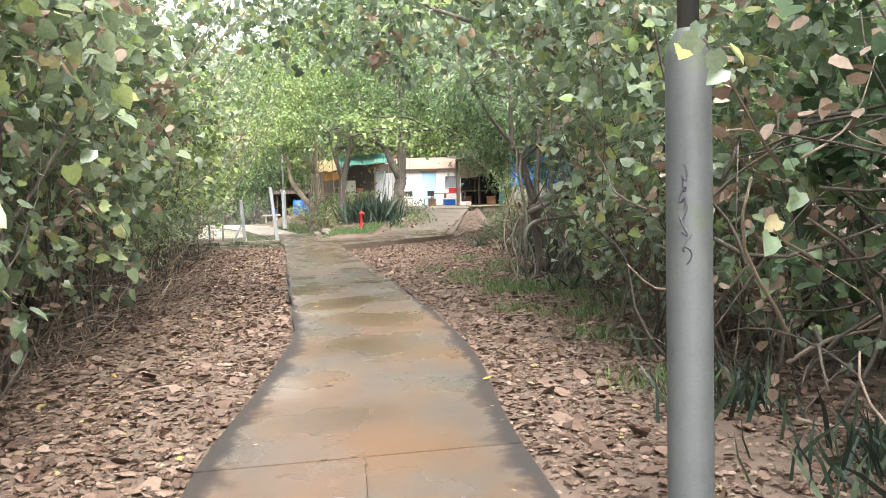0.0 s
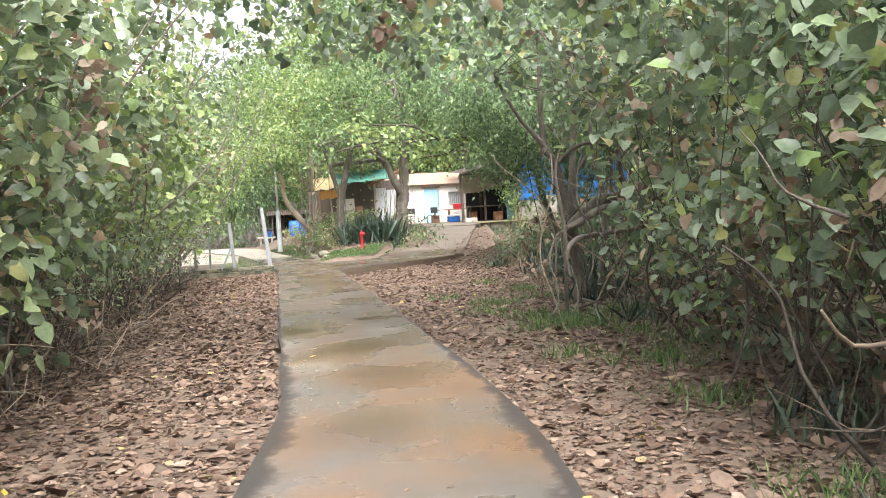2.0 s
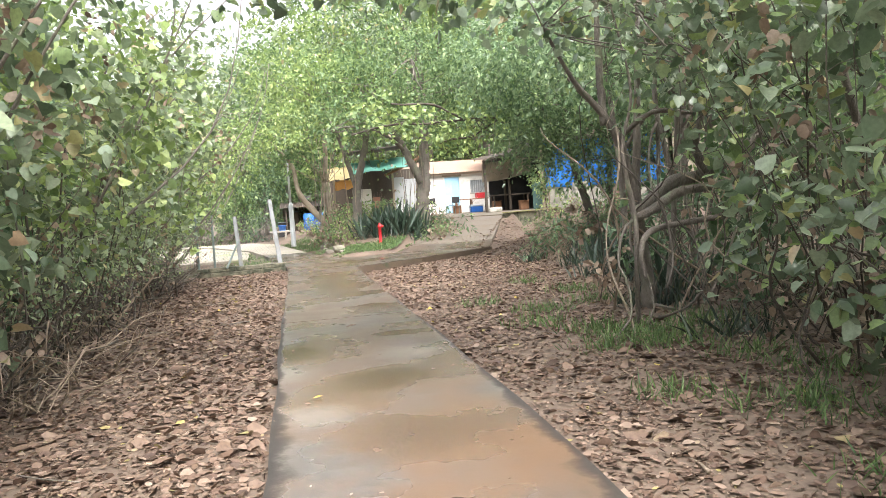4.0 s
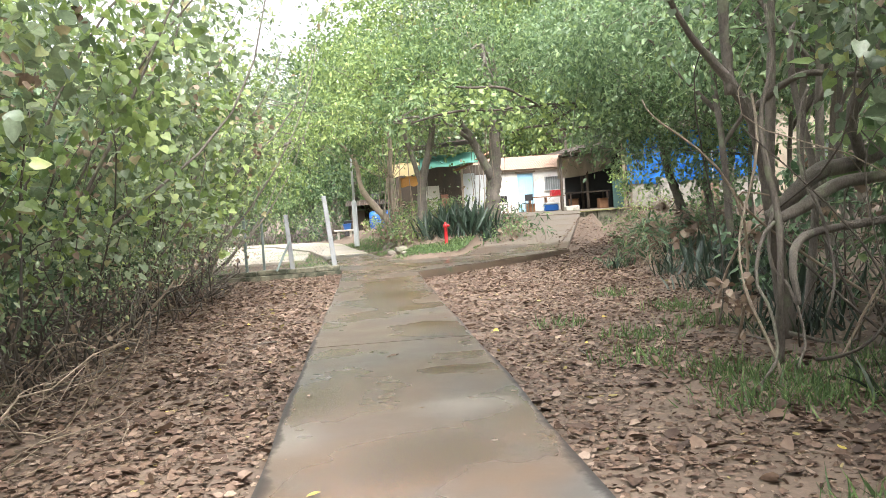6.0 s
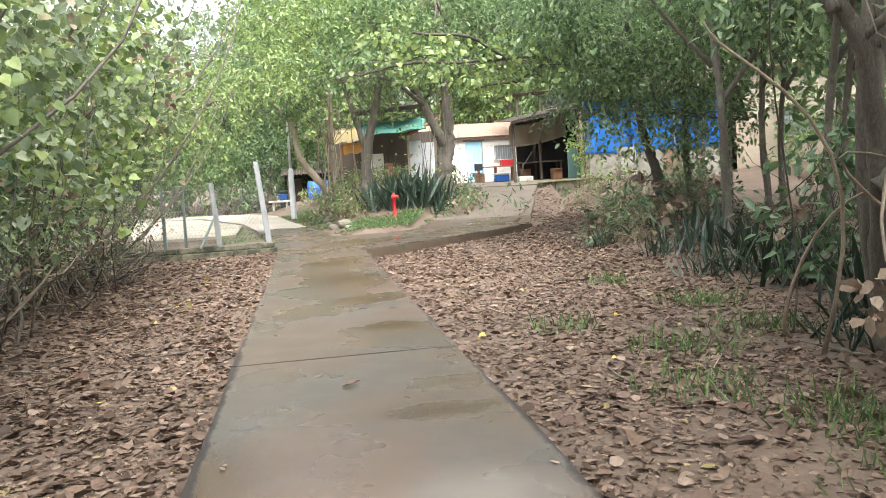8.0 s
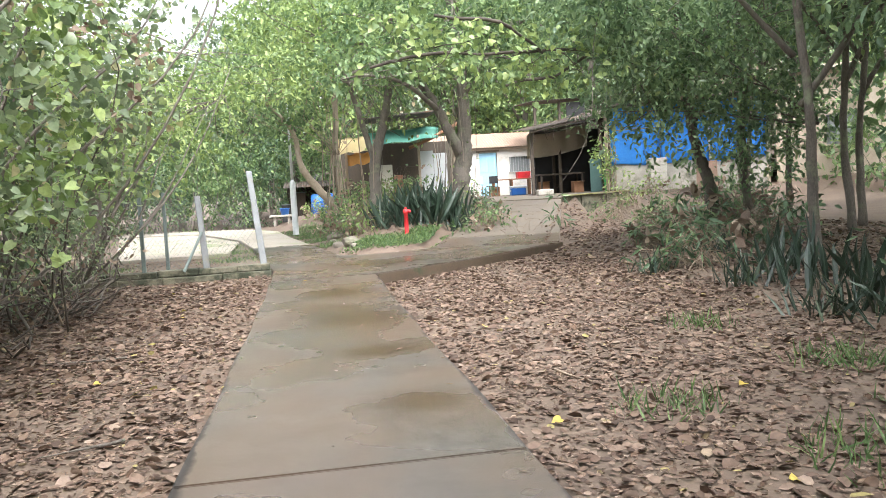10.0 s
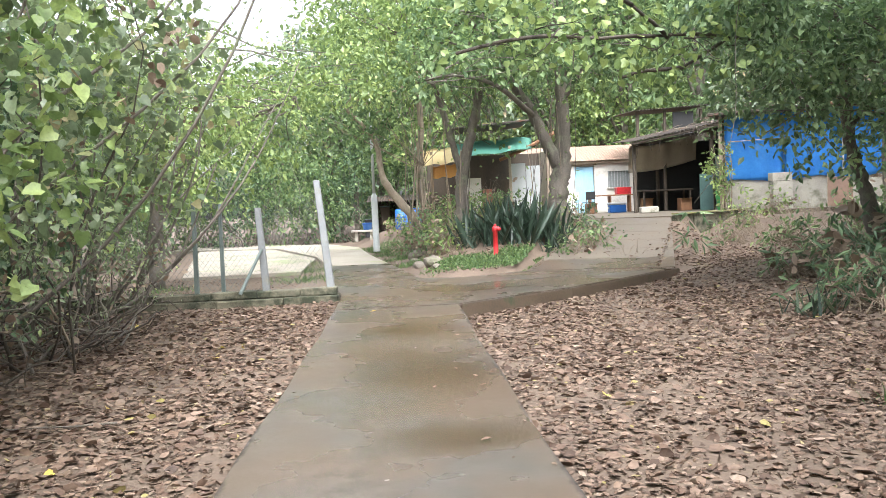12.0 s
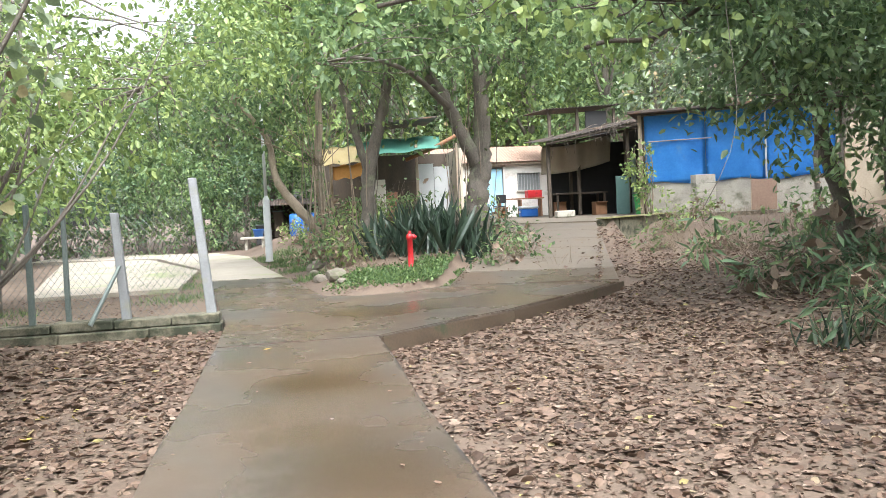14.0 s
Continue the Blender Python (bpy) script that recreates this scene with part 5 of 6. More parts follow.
# gnarled tree at the end of the thicket
tree((4.7, 14.4), "gnarled many-stemmed tree with twisted mossy limbs",
     [((4.74, 14.4, -0.1), 0.115), ((4.66, 14.3, 0.45), 0.07), ((4.5, 14.1, 1.2), 0.08), ((4.42, 14.05, 1.6), 0.07), ((4.28, 14.0, 2.05), 0.06), ((4.08, 14.0, 2.4), 0.045), ((3.7, 13.9, 2.8), 0.03), ((3.3, 13.7, 3.4), 0.018)],
     [[((4.45, 14.05, 1.1), 0.07), ((4.6, 13.95, 1.27), 0.075), ((5.1, 14.3, 1.5), 0.085), ((5.8, 14.6, 1.62), 0.085), ((6.5, 14.5, 2.1), 0.08), ((7.2, 14.2, 3.6), 0.04)],
      [((4.1, 13.25, 1.12), 0.035), ((4.35, 13.3, 1.2), 0.055), ((4.8, 13.5, 1.38), 0.055), ((5.4, 13.5, 1.45), 0.05), ((6.1, 13.2, 1.7), 0.04), ((6.8, 12.6, 2.4), 0.025)],
      [((3.9, 12.6, 0.5), 0.022), ((3.92, 12.7, 0.82), 0.03), ((4.2, 13.0, 0.98), 0.036), ((4.7, 13.2, 1.03), 0.034), ((5.3, 13.1, 1.1), 0.034), ((6.0, 12.6, 1.35), 0.03)],
      [((4.1, 14.0, 2.25), 0.05), ((4.12, 14.1, 2.9), 0.045), ((4.2, 14.3, 4.2), 0.03)],
      [((4.95, 14.7, -0.05), 0.06), ((4.75, 14.6, 1.2), 0.055), ((4.8, 14.6, 2.3), 0.05), ((5.0, 14.8, 4.0), 0.03)],
      [((4.1, 13.3, -0.1), 0.03), ((4.05, 13.15, 0.6), 0.026), ((4.08, 13.2, 1.15), 0.03), ((4.02, 13.3, 1.9), 0.022), ((4.25, 13.5, 2.6), 0.016), ((4.15, 13.7, 3.6), 0.012)],
      [((5.6, 14.4, 1.6), 0.06), ((5.45, 14.3, 2.1), 0.055), ((5.7, 14.1, 2.8), 0.045), ((5.5, 14.0, 4.0), 0.03)],
      [((5.3, 15.0, -0.05), 0.045), ((5.5, 15.1, 1.4), 0.04), ((5.35, 15.2, 2.8), 0.035), ((5.7, 15.2, 4.2), 0.025)],
      [((4.25, 14.0, 2.05), 0.035), ((4.6, 13.7, 2.35), 0.03), ((5.1, 13.4, 2.3), 0.025), ((5.6, 13.0, 2.6), 0.018)]],
     [(4.4, 13.6, 4.2, 1.6, 1.6, 0.9), (5.2, 13.0, 3.4, 1.0, 1.0, 0.6), (3.6, 14.0, 4.3, 1.0, 1.3, 0.6), (6.2, 13.5, 3.6, 1.3, 1.5, 0.9), (5.6, 13.2, 2.4, .8, .8, .5), (4.6, 12.7, 2.9, .7, .8, .5)], 4200, 0.105, GREEN_HIB, 140, blade=HEART, bark=BARK, twigs=50)
withered = empty("leaf_bunch", "bunch of withered tan leaves hanging on a vine", "leaves")
bm = bmesh.new()
tube(bm, bent((4.0, 13.4, 2.2), (3.6, 12.85, 0.65), random.Random(9), .06, 9), taper(.014, .008, 9), 5)
tube(bm, bent((3.6, 12.85, 0.65), (3.75, 12.6, -0.1), random.Random(10), .06, 7), taper(.016, .014, 7), 5)
part("stem", bm, BARK_PALE, withered)
foliage("withered_leaves", [(3.6, 12.85, .62, .13, .13, .2)], 36, .1, CURLED, DEAD_HANG, withered, 145, per=6, reach=.12, shell=.1)
rb = random.Random(8)
tangle = empty("vine", "tangle of bare woody vines on the gnarled tree", "vine")
for _ in range(26):
    tb = bmesh.new()
    a = (rb.uniform(3.9, 5.8), rb.uniform(12.4, 15), rb.uniform(-0.1, 0.2))
    b = (a[0] + rb.uniform(-0.9, 0.9), a[1] + rb.uniform(-0.8, 0.8), a[2] + rb.uniform(0.6, 3.0))
    r0 = rb.uniform(0.006, 0.02)
    tube(tb, bent(a, b, rb, 0.3, 12), taper(r0, r0 * 0.4, 12), 5)
    part("stem", tb, (TWIG, BARK_PALE, BARK, BARK_DARK)[_ % 4], tangle, smooth_faces=True)
for x0_, y0_, z0_, x1_, y1_, z1_ in ((4.05, 13.2, 1.1, 3.5, 12.5, -0.1), (4.3, 13.6, 1.25, 4.0, 12.9, -0.1), (4.5, 13.4, 2.2, 4.2, 12.8, .3)):
    tb = bmesh.new()
    pts = [Vector((x0_, y0_, z0_)).lerp(Vector((x1_, y1_, z1_)), i / 11) + Vector((-.12 * math.sin(i * .55), 0, .05 * math.sin(i * 1.3))) for i in range(12)]
    tube(tb, pts, taper(.016, .011, 12), 6, .12, rb)
    part("vine_stem", tb, BARK, tangle, smooth_faces=True)

for i, (x, y, r_, n, sz) in enumerate(((6.3, 15.2, .7, 700, .17), (6.0, 16.8, .6, 500, .17), (6.9, 18.2, .6, 450, .16), (5.6, 13.1, .55, 420, .15), (7.4, 16.2, .9, 700, .16))):
    z = height(x, y)
    shrub((x, y), "dark shaded undergrowth behind the gnarled tree", [(x, y, z + r_ * .9, r_, r_, r_ * .9), (x + .3, y, z + r_ * 2.2, r_ * .8, r_ * .8, r_ * .7)], n, sz, GREEN_DARK, 380 + i, blade=LANCE if i % 2 == 0 else OVAL, stem_count=16, stem_r=.012, stem_mat=BARK_DARK, dead=.1, group="bank undergrowth", spread=.4, shell=.2)

# slender trees on the bank before the blue hut
tree((8.2, 26.1), "leaning bank tree with drooping dark leaves",
     [((8.5, 26.1, 0.05), 0.15), ((8.36, 26.1, 1.0), 0.115), ((8.2, 26.15, 1.6), 0.1), ((8.02, 26.1, 2.2), 0.095), ((7.9, 26.0, 2.9), 0.09), ((7.75, 26, 4.2), 0.075), ((7.7, 26, 6), 0.05)],
     [[((8.0, 26.1, 2.3), 0.05), ((8.6, 25.8, 2.75), 0.042), ((9.4, 25.5, 2.7), 0.036), ((10.0, 25.1, 2.1), 0.026)],
      [((7.85, 26, 3.0), 0.06), ((7.1, 25.6, 3.5), 0.045), ((6.2, 25.0, 4.0), 0.025)],
      [((7.85, 26, 3.4), 0.06), ((8.8, 26.2, 4.2), 0.045), ((10.0, 26, 4.6), 0.025)],
      [((9.1, 25.9, 0.05), 0.09), ((9.0, 26.0, 1.6), 0.075), ((9.15, 26.2, 3.2), 0.06), ((9.1, 26.3, 5), 0.04)]],
     [(6.4, 24.9, 3.3, 0.9, 0.9, 0.8), (7.3, 25.4, 4.1, 1.5, 1.3, 0.9), (5.8, 24.4, 4.6, 1.2, 1.2, 0.8), (9.0, 25.8, 4.4, 1.6, 1.4, 0.8), (7.7, 26, 6.0, 2.3, 2.0, 1.2), (6.2, 24.6, 2.55, .6, .6, .6), (7.1, 24.9, 3.0, .9, .8, .7), (5.6, 24.0, 3.8, .8, .8, .7), (8.8, 25.2, 3.0, .9, .7, .6), (5.3, 23.8, 5, 1, 1, .8), (8.2, 24.9, 2.5, .5, .5, .6), (7.3, 24.7, 2.3, .7, .6, .7), (9.3, 25.4, 2.3, .9, .7, .8), (8.7, 25.0, 1.8, .6, .5, .6), (10.0, 25.6, 3.0, .9, .8, .9), (6.7, 24.8, 3.6, .9, .8, .7)], 24000, 0.125, GREEN_BANK, 150, blade=OVAL, bark=BARK, reach=0.55, per=10)
tree((7.7, 22.0), "slender grey tree on the leafy bank",
     [((7.6, 21.7, 0.0), 0.085), ((7.5, 21.6, 1.4), 0.065), ((7.4, 21.5, 2.3), 0.058), ((7.3, 21.7, 4.4), 0.045), ((7.2, 22, 6), 0.04)],
     [[((7.65, 22.05, 2.2), 0.05), ((8.3, 21.8, 3.2), 0.04), ((9.0, 21.5, 4.6), 0.03)], [((7.6, 22.1, 2.9), 0.05), ((6.8, 22.2, 3.8), 0.035), ((6.1, 22.0, 4.6), 0.02)]],
     [(7.2, 21.8, 5.0, 1.7, 1.6, 0.9), (8.6, 21.6, 4.8, 1.4, 1.4, 0.8), (6.3, 22, 4.7, 1.0, 1.0, 0.6)], 5000, 0.13, GREEN_BANK, 160, blade=OVAL, reach=0.45)
for i, (x, y, lean, h) in enumerate(((8.6, 19.5, -.2, 7), (7.9, 17.2, -.4, 7), (9.6, 21, .3, 7), (6.6, 16.6, -.3, 6), (7.3, 18.6, .2, 6), (10.2, 24.2, .1, 7), (9.3, 23.2, -.3, 6), (10.6, 27, .2, 7), (9.0, 20.6, .2, 6), (12, 31, .2, 8), (13, 33, -.3, 8))):
    z = height(x, y) - 0.05
    tree((x, y), "thin upright tree in the thicket on the bank", [((x, y, z), 0.075), ((x + lean * .3, y + .1, z + 1.6), 0.055), ((x + lean * .5, y - .1, z + 3.4), 0.048), ((x + lean, y, h - .6), 0.04)],
         [[((x + lean * .5, y, z + 2.4), 0.045), ((x + lean + .8, y - .4, z + 4.0), 0.03)], [((x + lean * .6, y, z + 2.9), 0.04), ((x + lean - .9, y + .3, z + 4.4), 0.025)]],
         [(x + lean, y, h - .8, 1.6, 1.6, 1.1), (x + lean + .8, y - .4, h - 2, 1.2, 1.2, .8), (x + lean - .8, y + .3, h - 2.2, 1.1, 1.1, .8)], 3400, 0.14, GREEN_BANK, 170 + i, group="bank trees", reach=0.5)
# loose leafy shoots beside the lamp
shoot = empty("shoot", "leafy shoot with pale rounded leaves by the lamp", "shoot")
bm = bmesh.new()
tube(bm, bent((3.0, 4.4, 1.6), (1.7, 3.02, 2.1), random.Random(4), .05, 8), taper(.012, .004, 8), 5)
tube(bm, bent((3.1, 4.2, 1.0), (2.14, 3.2, 1.3), random.Random(6), .05, 8), taper(.012, .004, 8), 5)
part("stem", bm, TWIG, shoot)
rg0 = np.random.default_rng(12)
P0 = np.array([(1.86, 3.38, 2.1), (1.93, 3.36, 2.04), (1.8, 3.4, 2.06), (2.02, 3.42, 2.08), (1.98, 3.4, 1.98), (2.42, 3.6, 1.42), (2.36, 3.58, 1.34), (2.3, 3.55, 1.27), (2.5, 3.64, 1.46), (1.88, 3.4, 2.16)])
P0 += np.array([-.18, -.36, 0])
leaves("foliage", P0, rg0.normal(size=P0.shape) * .5 + np.array([-.3, -.2, -.6]), rg0.normal(size=P0.shape) * .4 + np.array([0, -1, .5]), rg0.uniform(.07, .12, len(P0)), HEART, GREEN_HIB, shoot)
# hanging sprig before the ramp
sprig = empty("sprig", "drooping leaf sprig hanging from a long thin stem", "sprig")
bm = bmesh.new()
tube(bm, bent((5.6, 24.0, 4.4), (3.98, 21.9, 1.25), random.Random(2), 0.05, 12), taper(0.006, 0.003, 12), 5)
part("stem", bm, BARK_DARK, sprig, smooth_faces=True)
foliage("foliage", [(3.98, 21.9, 1.02, 0.13, 0.13, 0.2)], 30, 0.15, LANCE, GREEN_DARK, sprig, 199, per=6, reach=0.12, shell=0.1)

# island trees
tree((4.65, 33), "forked grey tree with hanging leafy boughs on the verge",
     [((4.8, 33.0, 0.3), 0.3), ((4.72, 33.0, 1.0), 0.25), ((4.75, 33.0, 1.7), 0.23), ((4.85, 33, 2.3), 0.22), ((4.9, 33, 3.2), 0.17), ((4.9, 33.1, 4.6), 0.13), ((4.7, 33.2, 6.6), 0.08)],
     [[((4.85, 33, 2.1), 0.17), ((4.5, 32.9, 2.7), 0.15), ((4.2, 32.9, 3.4), 0.13), ((3.7, 32.8, 4.2), 0.1), ((3.0, 32.6, 5.2), 0.06)],
      [((4.9, 33, 3.8), 0.09), ((5.8, 33.2, 5.0), 0.06), ((6.8, 33, 5.8), 0.04)], [((4.2, 32.9, 3.4), 0.07), ((3.2, 31.8, 4.0), 0.05), ((2.2, 30.8, 4.1), 0.03), ((1.4, 30.2, 3.9), 0.02)]],
     [(4.6, 33, 6.2, 2.6, 2.4, 1.6), (2.8, 32, 5.3, 1.8, 1.6, 1.1), (6.6, 33.4, 5.8, 1.9, 1.8, 1.2), (3.9, 31.5, 4.6, 1.2, 1.2, .6), (5.7, 32.5, 4.6, 1.1, 1.0, .7), (1.8, 30.6, 4.3, 1.3, 1.1, .6)], 9500, 0.17, GREEN_FAR, 200)
tree((2.45, 33.4), "dark leaning tree hung with creepers beside the shack",
     [((2.3, 33.4, 0.2), 0.2), ((2.4, 33.4, 1.2), 0.16), ((2.45, 33.4, 2.2), 0.14), ((2.75, 33.4, 3.2), 0.12), ((2.95, 33.4, 4.2), 0.1), ((3.1, 33.4, 6), 0.06)],
     [[((2.45, 33.4, 2.1), 0.1), ((2.15, 33.3, 3.2), 0.08), ((1.8, 33.2, 4.4), 0.06), ((1.2, 33, 5.4), 0.04)]],
     [(2.6, 33.6, 5.6, 2.0, 1.8, 1.3), (1.2, 33, 5.2, 1.6, 1.5, 1.0), (3.0, 33.2, 3.0, .7, .6, .3), (0.4, 33.5, 6.3, 1.8, 1.6, 1.0)], 6000, 0.15, GREEN_YELLOW, 210)
tree((1.5, 38), "banyan-like tree with pale hanging roots by the yellow awning",
     [((1.62, 38, 0.0), 0.2), ((1.6, 38, 1.2), 0.11), ((1.5, 38, 2.4), 0.1), ((1.6, 38, 4), 0.1), ((1.5, 38, 6.5), 0.08)],
     [[((1.7, 37.9, 0.1), 0.15), ((1.35, 37.9, 0.95), 0.14), ((0.8, 37.9, 1.65), 0.13), ((0.4, 37.8, 2.3), 0.1), ((0.2, 37.8, 3.4), 0.07), ((-0.6, 37.6, 4.4), 0.05)]] +
     [[((1.45 + dx, 37.75, 0.05), 0.035), ((1.45 + dx * .8, 37.75, 1.1), 0.026), ((1.5 + dx * .4, 37.9, 2.6), 0.018)] for dx in (-.3, -.12, .12, .28, .4)],
     [(1.6, 38, 6.4, 2.8, 2.4, 1.8), (-0.9, 37.6, 4.8, 1.9, 1.8, 1.2), (3.6, 38.5, 5.6, 1.8, 1.6, 1.2), (0.2, 38, 3.6, 1.2, 1.0, .6)], 8500, 0.18, GREEN_FAR, 220, bark=BARK_PALE)
tree((-4.2, 30.5), "bright yellow-green tree spreading over the fence",
     [((-4.2, 30.5, -0.1), 0.16), ((-4.1, 30.5, 1.5), 0.13), ((-3.9, 30.4, 3), 0.1), ((-3.6, 30.3, 5), 0.06)],
     [[((-4.0, 30.5, 2), 0.08), ((-2.6, 30, 3.0), 0.05), ((-1.0, 29.6, 3.6), 0.03)], [((-4.0, 30.5, 2.3), 0.07), ((-5.6, 30, 3.6), 0.04)]],
     [(-1.6, 29.8, 3.3, 1.7, 1.4, .8), (-3.4, 30.3, 4.0, 1.9, 1.6, 1.1), (-5.6, 30, 3.6, 1.8, 1.6, 1.2), (-2.8, 29, 2.4, 1.2, 1.0, .6), (-0.2, 30.4, 4.2, 1.2, 1.2, .6)], 8500, 0.13, GREEN_YELLOW, 230)

# creepers and hanging roots on the verge trees
rb = random.Random(31)
for tx, ty, top in ((4.75, 32.9, 4.6), (2.45, 33.3, 4.2), (1.5, 37.8, 4.2), (4.3, 32.8, 3.6)):
    cr = empty("creeper", "creeper stems and leaves hanging round a trunk", "creeper", "creepers")
    for _ in range(6):
        bm = bmesh.new()
        a = (tx + rb.uniform(-.45, .45), ty + rb.uniform(-.3, .2), height(tx, ty) - .05)
        b = (tx + rb.uniform(-.5, .5), ty + rb.uniform(-.3, .2), top + rb.uniform(-1, .8))
        tube(bm, bent(a, b, rb, .05, 9), taper(rb.uniform(.008, .02), .006, 9), 5)
        part("stem", bm, TWIG if _ % 2 else BARK, cr, smooth_faces=True)
    foliage("foliage", [(tx, ty, top * .75, .5, .4, .8), (tx, ty, top * .4, .35, .3, .7)], 120, .12, OVAL, GREEN_YELLOW, cr, 330 + int(ty * 10), per=7, reach=.3, shell=.5)
for i, (x, y, r_, mt, n) in enumerate(((1.95, 32.3, .45, GREEN_YELLOW, 260), (1.7, 34.2, .5, GREEN_FAR, 300), (1.3, 36.2, .45, GREEN_FAR, 260), (2.7, 34.4, .6, GREEN_YELLOW, 420), (5.0, 32.4, .4, GREEN_FAR, 220), (5.3, 34.2, .5, GREEN_DARK, 300), (2.3, 36.5, .7, GREEN_FAR, 500), (3.6, 36.5, .7, GREEN_FAR, 500), (5.2, 31.6, .35, GREEN_FAR, 160), (5.5, 32.6, .35, GREEN_DARK, 160), (4.7, 31.0, .3, GREEN_FAR, 110), (0.9, 45, .6, GREEN_YELLOW, 400), (2.2, 46.5, .8, GREEN_FAR, 500))):
    z = height(x, y)
    shrub((x, y), "scrubby verge plants with dry stalks", [(x, y, z + r_ * .8, r_, r_, r_ * .7)], n, .13, mt, 350 + i, blade=OVAL, stem_count=20, stem_r=.012, stem_mat=TWIG, dead=.2, group="verge plants", spread=.35, shell=.2)
clim = empty("creeper", "yellow-green climbing plant on the shed's corner post", "creeper", "creepers")
for _ in range(7):
    bm = bmesh.new()
    tube(bm, bent((10.85 + rb.uniform(-.2, .2), 37.95, .82), (10.85 + rb.uniform(-.45, .35), 37.9 + rb.uniform(-.2, .1), rb.uniform(1.8, 3.2)), rb, .08, 8), taper(.014, .006, 8), 5)
    part("stem", bm, TWIG, clim, smooth_faces=True)
foliage("foliage", [(10.75, 37.85, 2.3, .38, .3, .75), (10.95, 37.75, 1.4, .4, .3, .5), (10.55, 37.8, 2.0, .3, .25, .35)], 420, .14, OVAL, GREEN_YELLOW, clim, 360, per=7, reach=.3, shell=.2)
leanto = empty("lean_to", "dark low lean-to shelter at the wood's edge", "shelter")
for x_ in (-.4, 1.1, 2.5):
    box_part("post", (x_, x_ + .07, 49.95, 50.02, .2, 1.78), WOOD_DARK, leanto)
corrugated("roof", -.7, 2.9, 49.75, 52.6, 1.74, 2.05, ROOF_DARK, leanto)
box_part("back_wall", (-.6, 2.8, 52.4, 52.46, .2, 1.98), WOOD_DARK, leanto)
box_part("side_wall", (2.74, 2.8, 50.1, 52.38, .2, 1.75), WOOD_DARK, leanto)
for x_, y_, w_, h_ in ((-.6, 50.9, .5, .8), (.1, 51.2, .4, 1.1), (1.9, 51.2, .5, .9)):
    crate_ = empty("crate", "dark stacked crate under the lean-to", "crate", "stored crates", at=(x_, y_, height(x_, y_) - .01))
    box_part("body", (-w_ / 2, w_ / 2, -.2, .2, 0, h_), BLACK if w_ > .4 else WOOD_DARK, crate_, bevel=.02)
    box_part("lid", (-w_ / 2 - .02, w_ / 2 + .02, -.22, .22, h_ + .002, h_ + .05), STEEL_DARK, crate_)
tub = empty("tub", "blue plastic tub on the stone slab table", "tub", at=(-.55, 46.5, height(-.7, 46.5) + .482))
part("body", lathe([(.16, 0), (.2, .24), (.22, .26), (.2, .27), (.15, .03)], 18), BLUE_PLASTIC, tub, smooth_faces=True)
part("rim", lathe([(.205, .262), (.225, .27), (.205, .278)], 18), BLUE_PLASTIC, tub)

# stones along the verge
for i in range(11):
    x, y = 1.45 + rb.uniform(-.15, .9) - .04 * i * .9, 30.6 + i * .75
    r_ = rb.uniform(.1, .24)
    bm = bmesh.new()
    bmesh.ops.create_icosphere(bm, subdivisions=2, radius=r_)
    for v in bm.verts:
        v.co *= 1 + .35 * noise.noise(v.co * 5 + Vector((i * 3, 0, 0)))
        v.co.z *= .65
    bmesh.ops.translate(bm, vec=(x, y, height(x, y) + r_ * .3), verts=bm.verts)
    ob = part("stone", bm, STONE)
    tagged(ob, "rough grey-brown stone in the leafy verge", "stone", "verge stones")

# shrubs on the bank and verge
for i, (x, y, r_, mt, bl, n) in enumerate(((7.0, 25.4, .36, GREEN_BANK, LANCE, 380), (7.7, 25.3, .5, GREEN_DARK, LANCE, 760), (8.8, 25.3, .4, GREEN_BANK, LANCE, 460), (9.9, 27.8, .5, GREEN_FAR, OVAL, 420), (9.4, 26.6, .6, GREEN_DARK, OVAL, 600),
                                           (10.6, 29.4, .7, GREEN_FAR, OVAL, 600), (6.3, 22.3, .42, GREEN_DARK, LANCE, 400), (9.9, 31.8, .45, GREEN_FAR, OVAL, 360), (10.2, 34.6, .4, GREEN_YELLOW, OVAL, 360), (11.6, 35.9, .4, GREEN_YELLOW, OVAL, 350),
                                           (8.2, 23.4, .5, GREEN_DARK, OVAL, 500), (10.9, 30, .8, GREEN_FAR, OVAL, 600), (9.3, 33.4, .35, GREEN_FAR, OVAL, 260), (7.1, 23.6, .4, GREEN_DARK, LANCE, 400))):
    z = height(x, y)
    shrub((x, y), "low leafy undergrowth on the bank", [(x, y, z + r_ * .8, r_, r_, r_ * .7), (x - .3, y + .3, z + r_ * .5, r_ * .8, r_ * .8, r_ * .5)], int(n * .5), 0.14 if bl is OVAL else 0.23, mt, 240 + i, blade=bl, stem_count=34, stem_r=0.012, stem_mat=TWIG, dead=0.12, group="bank undergrowth", spread=.4, shell=.2)

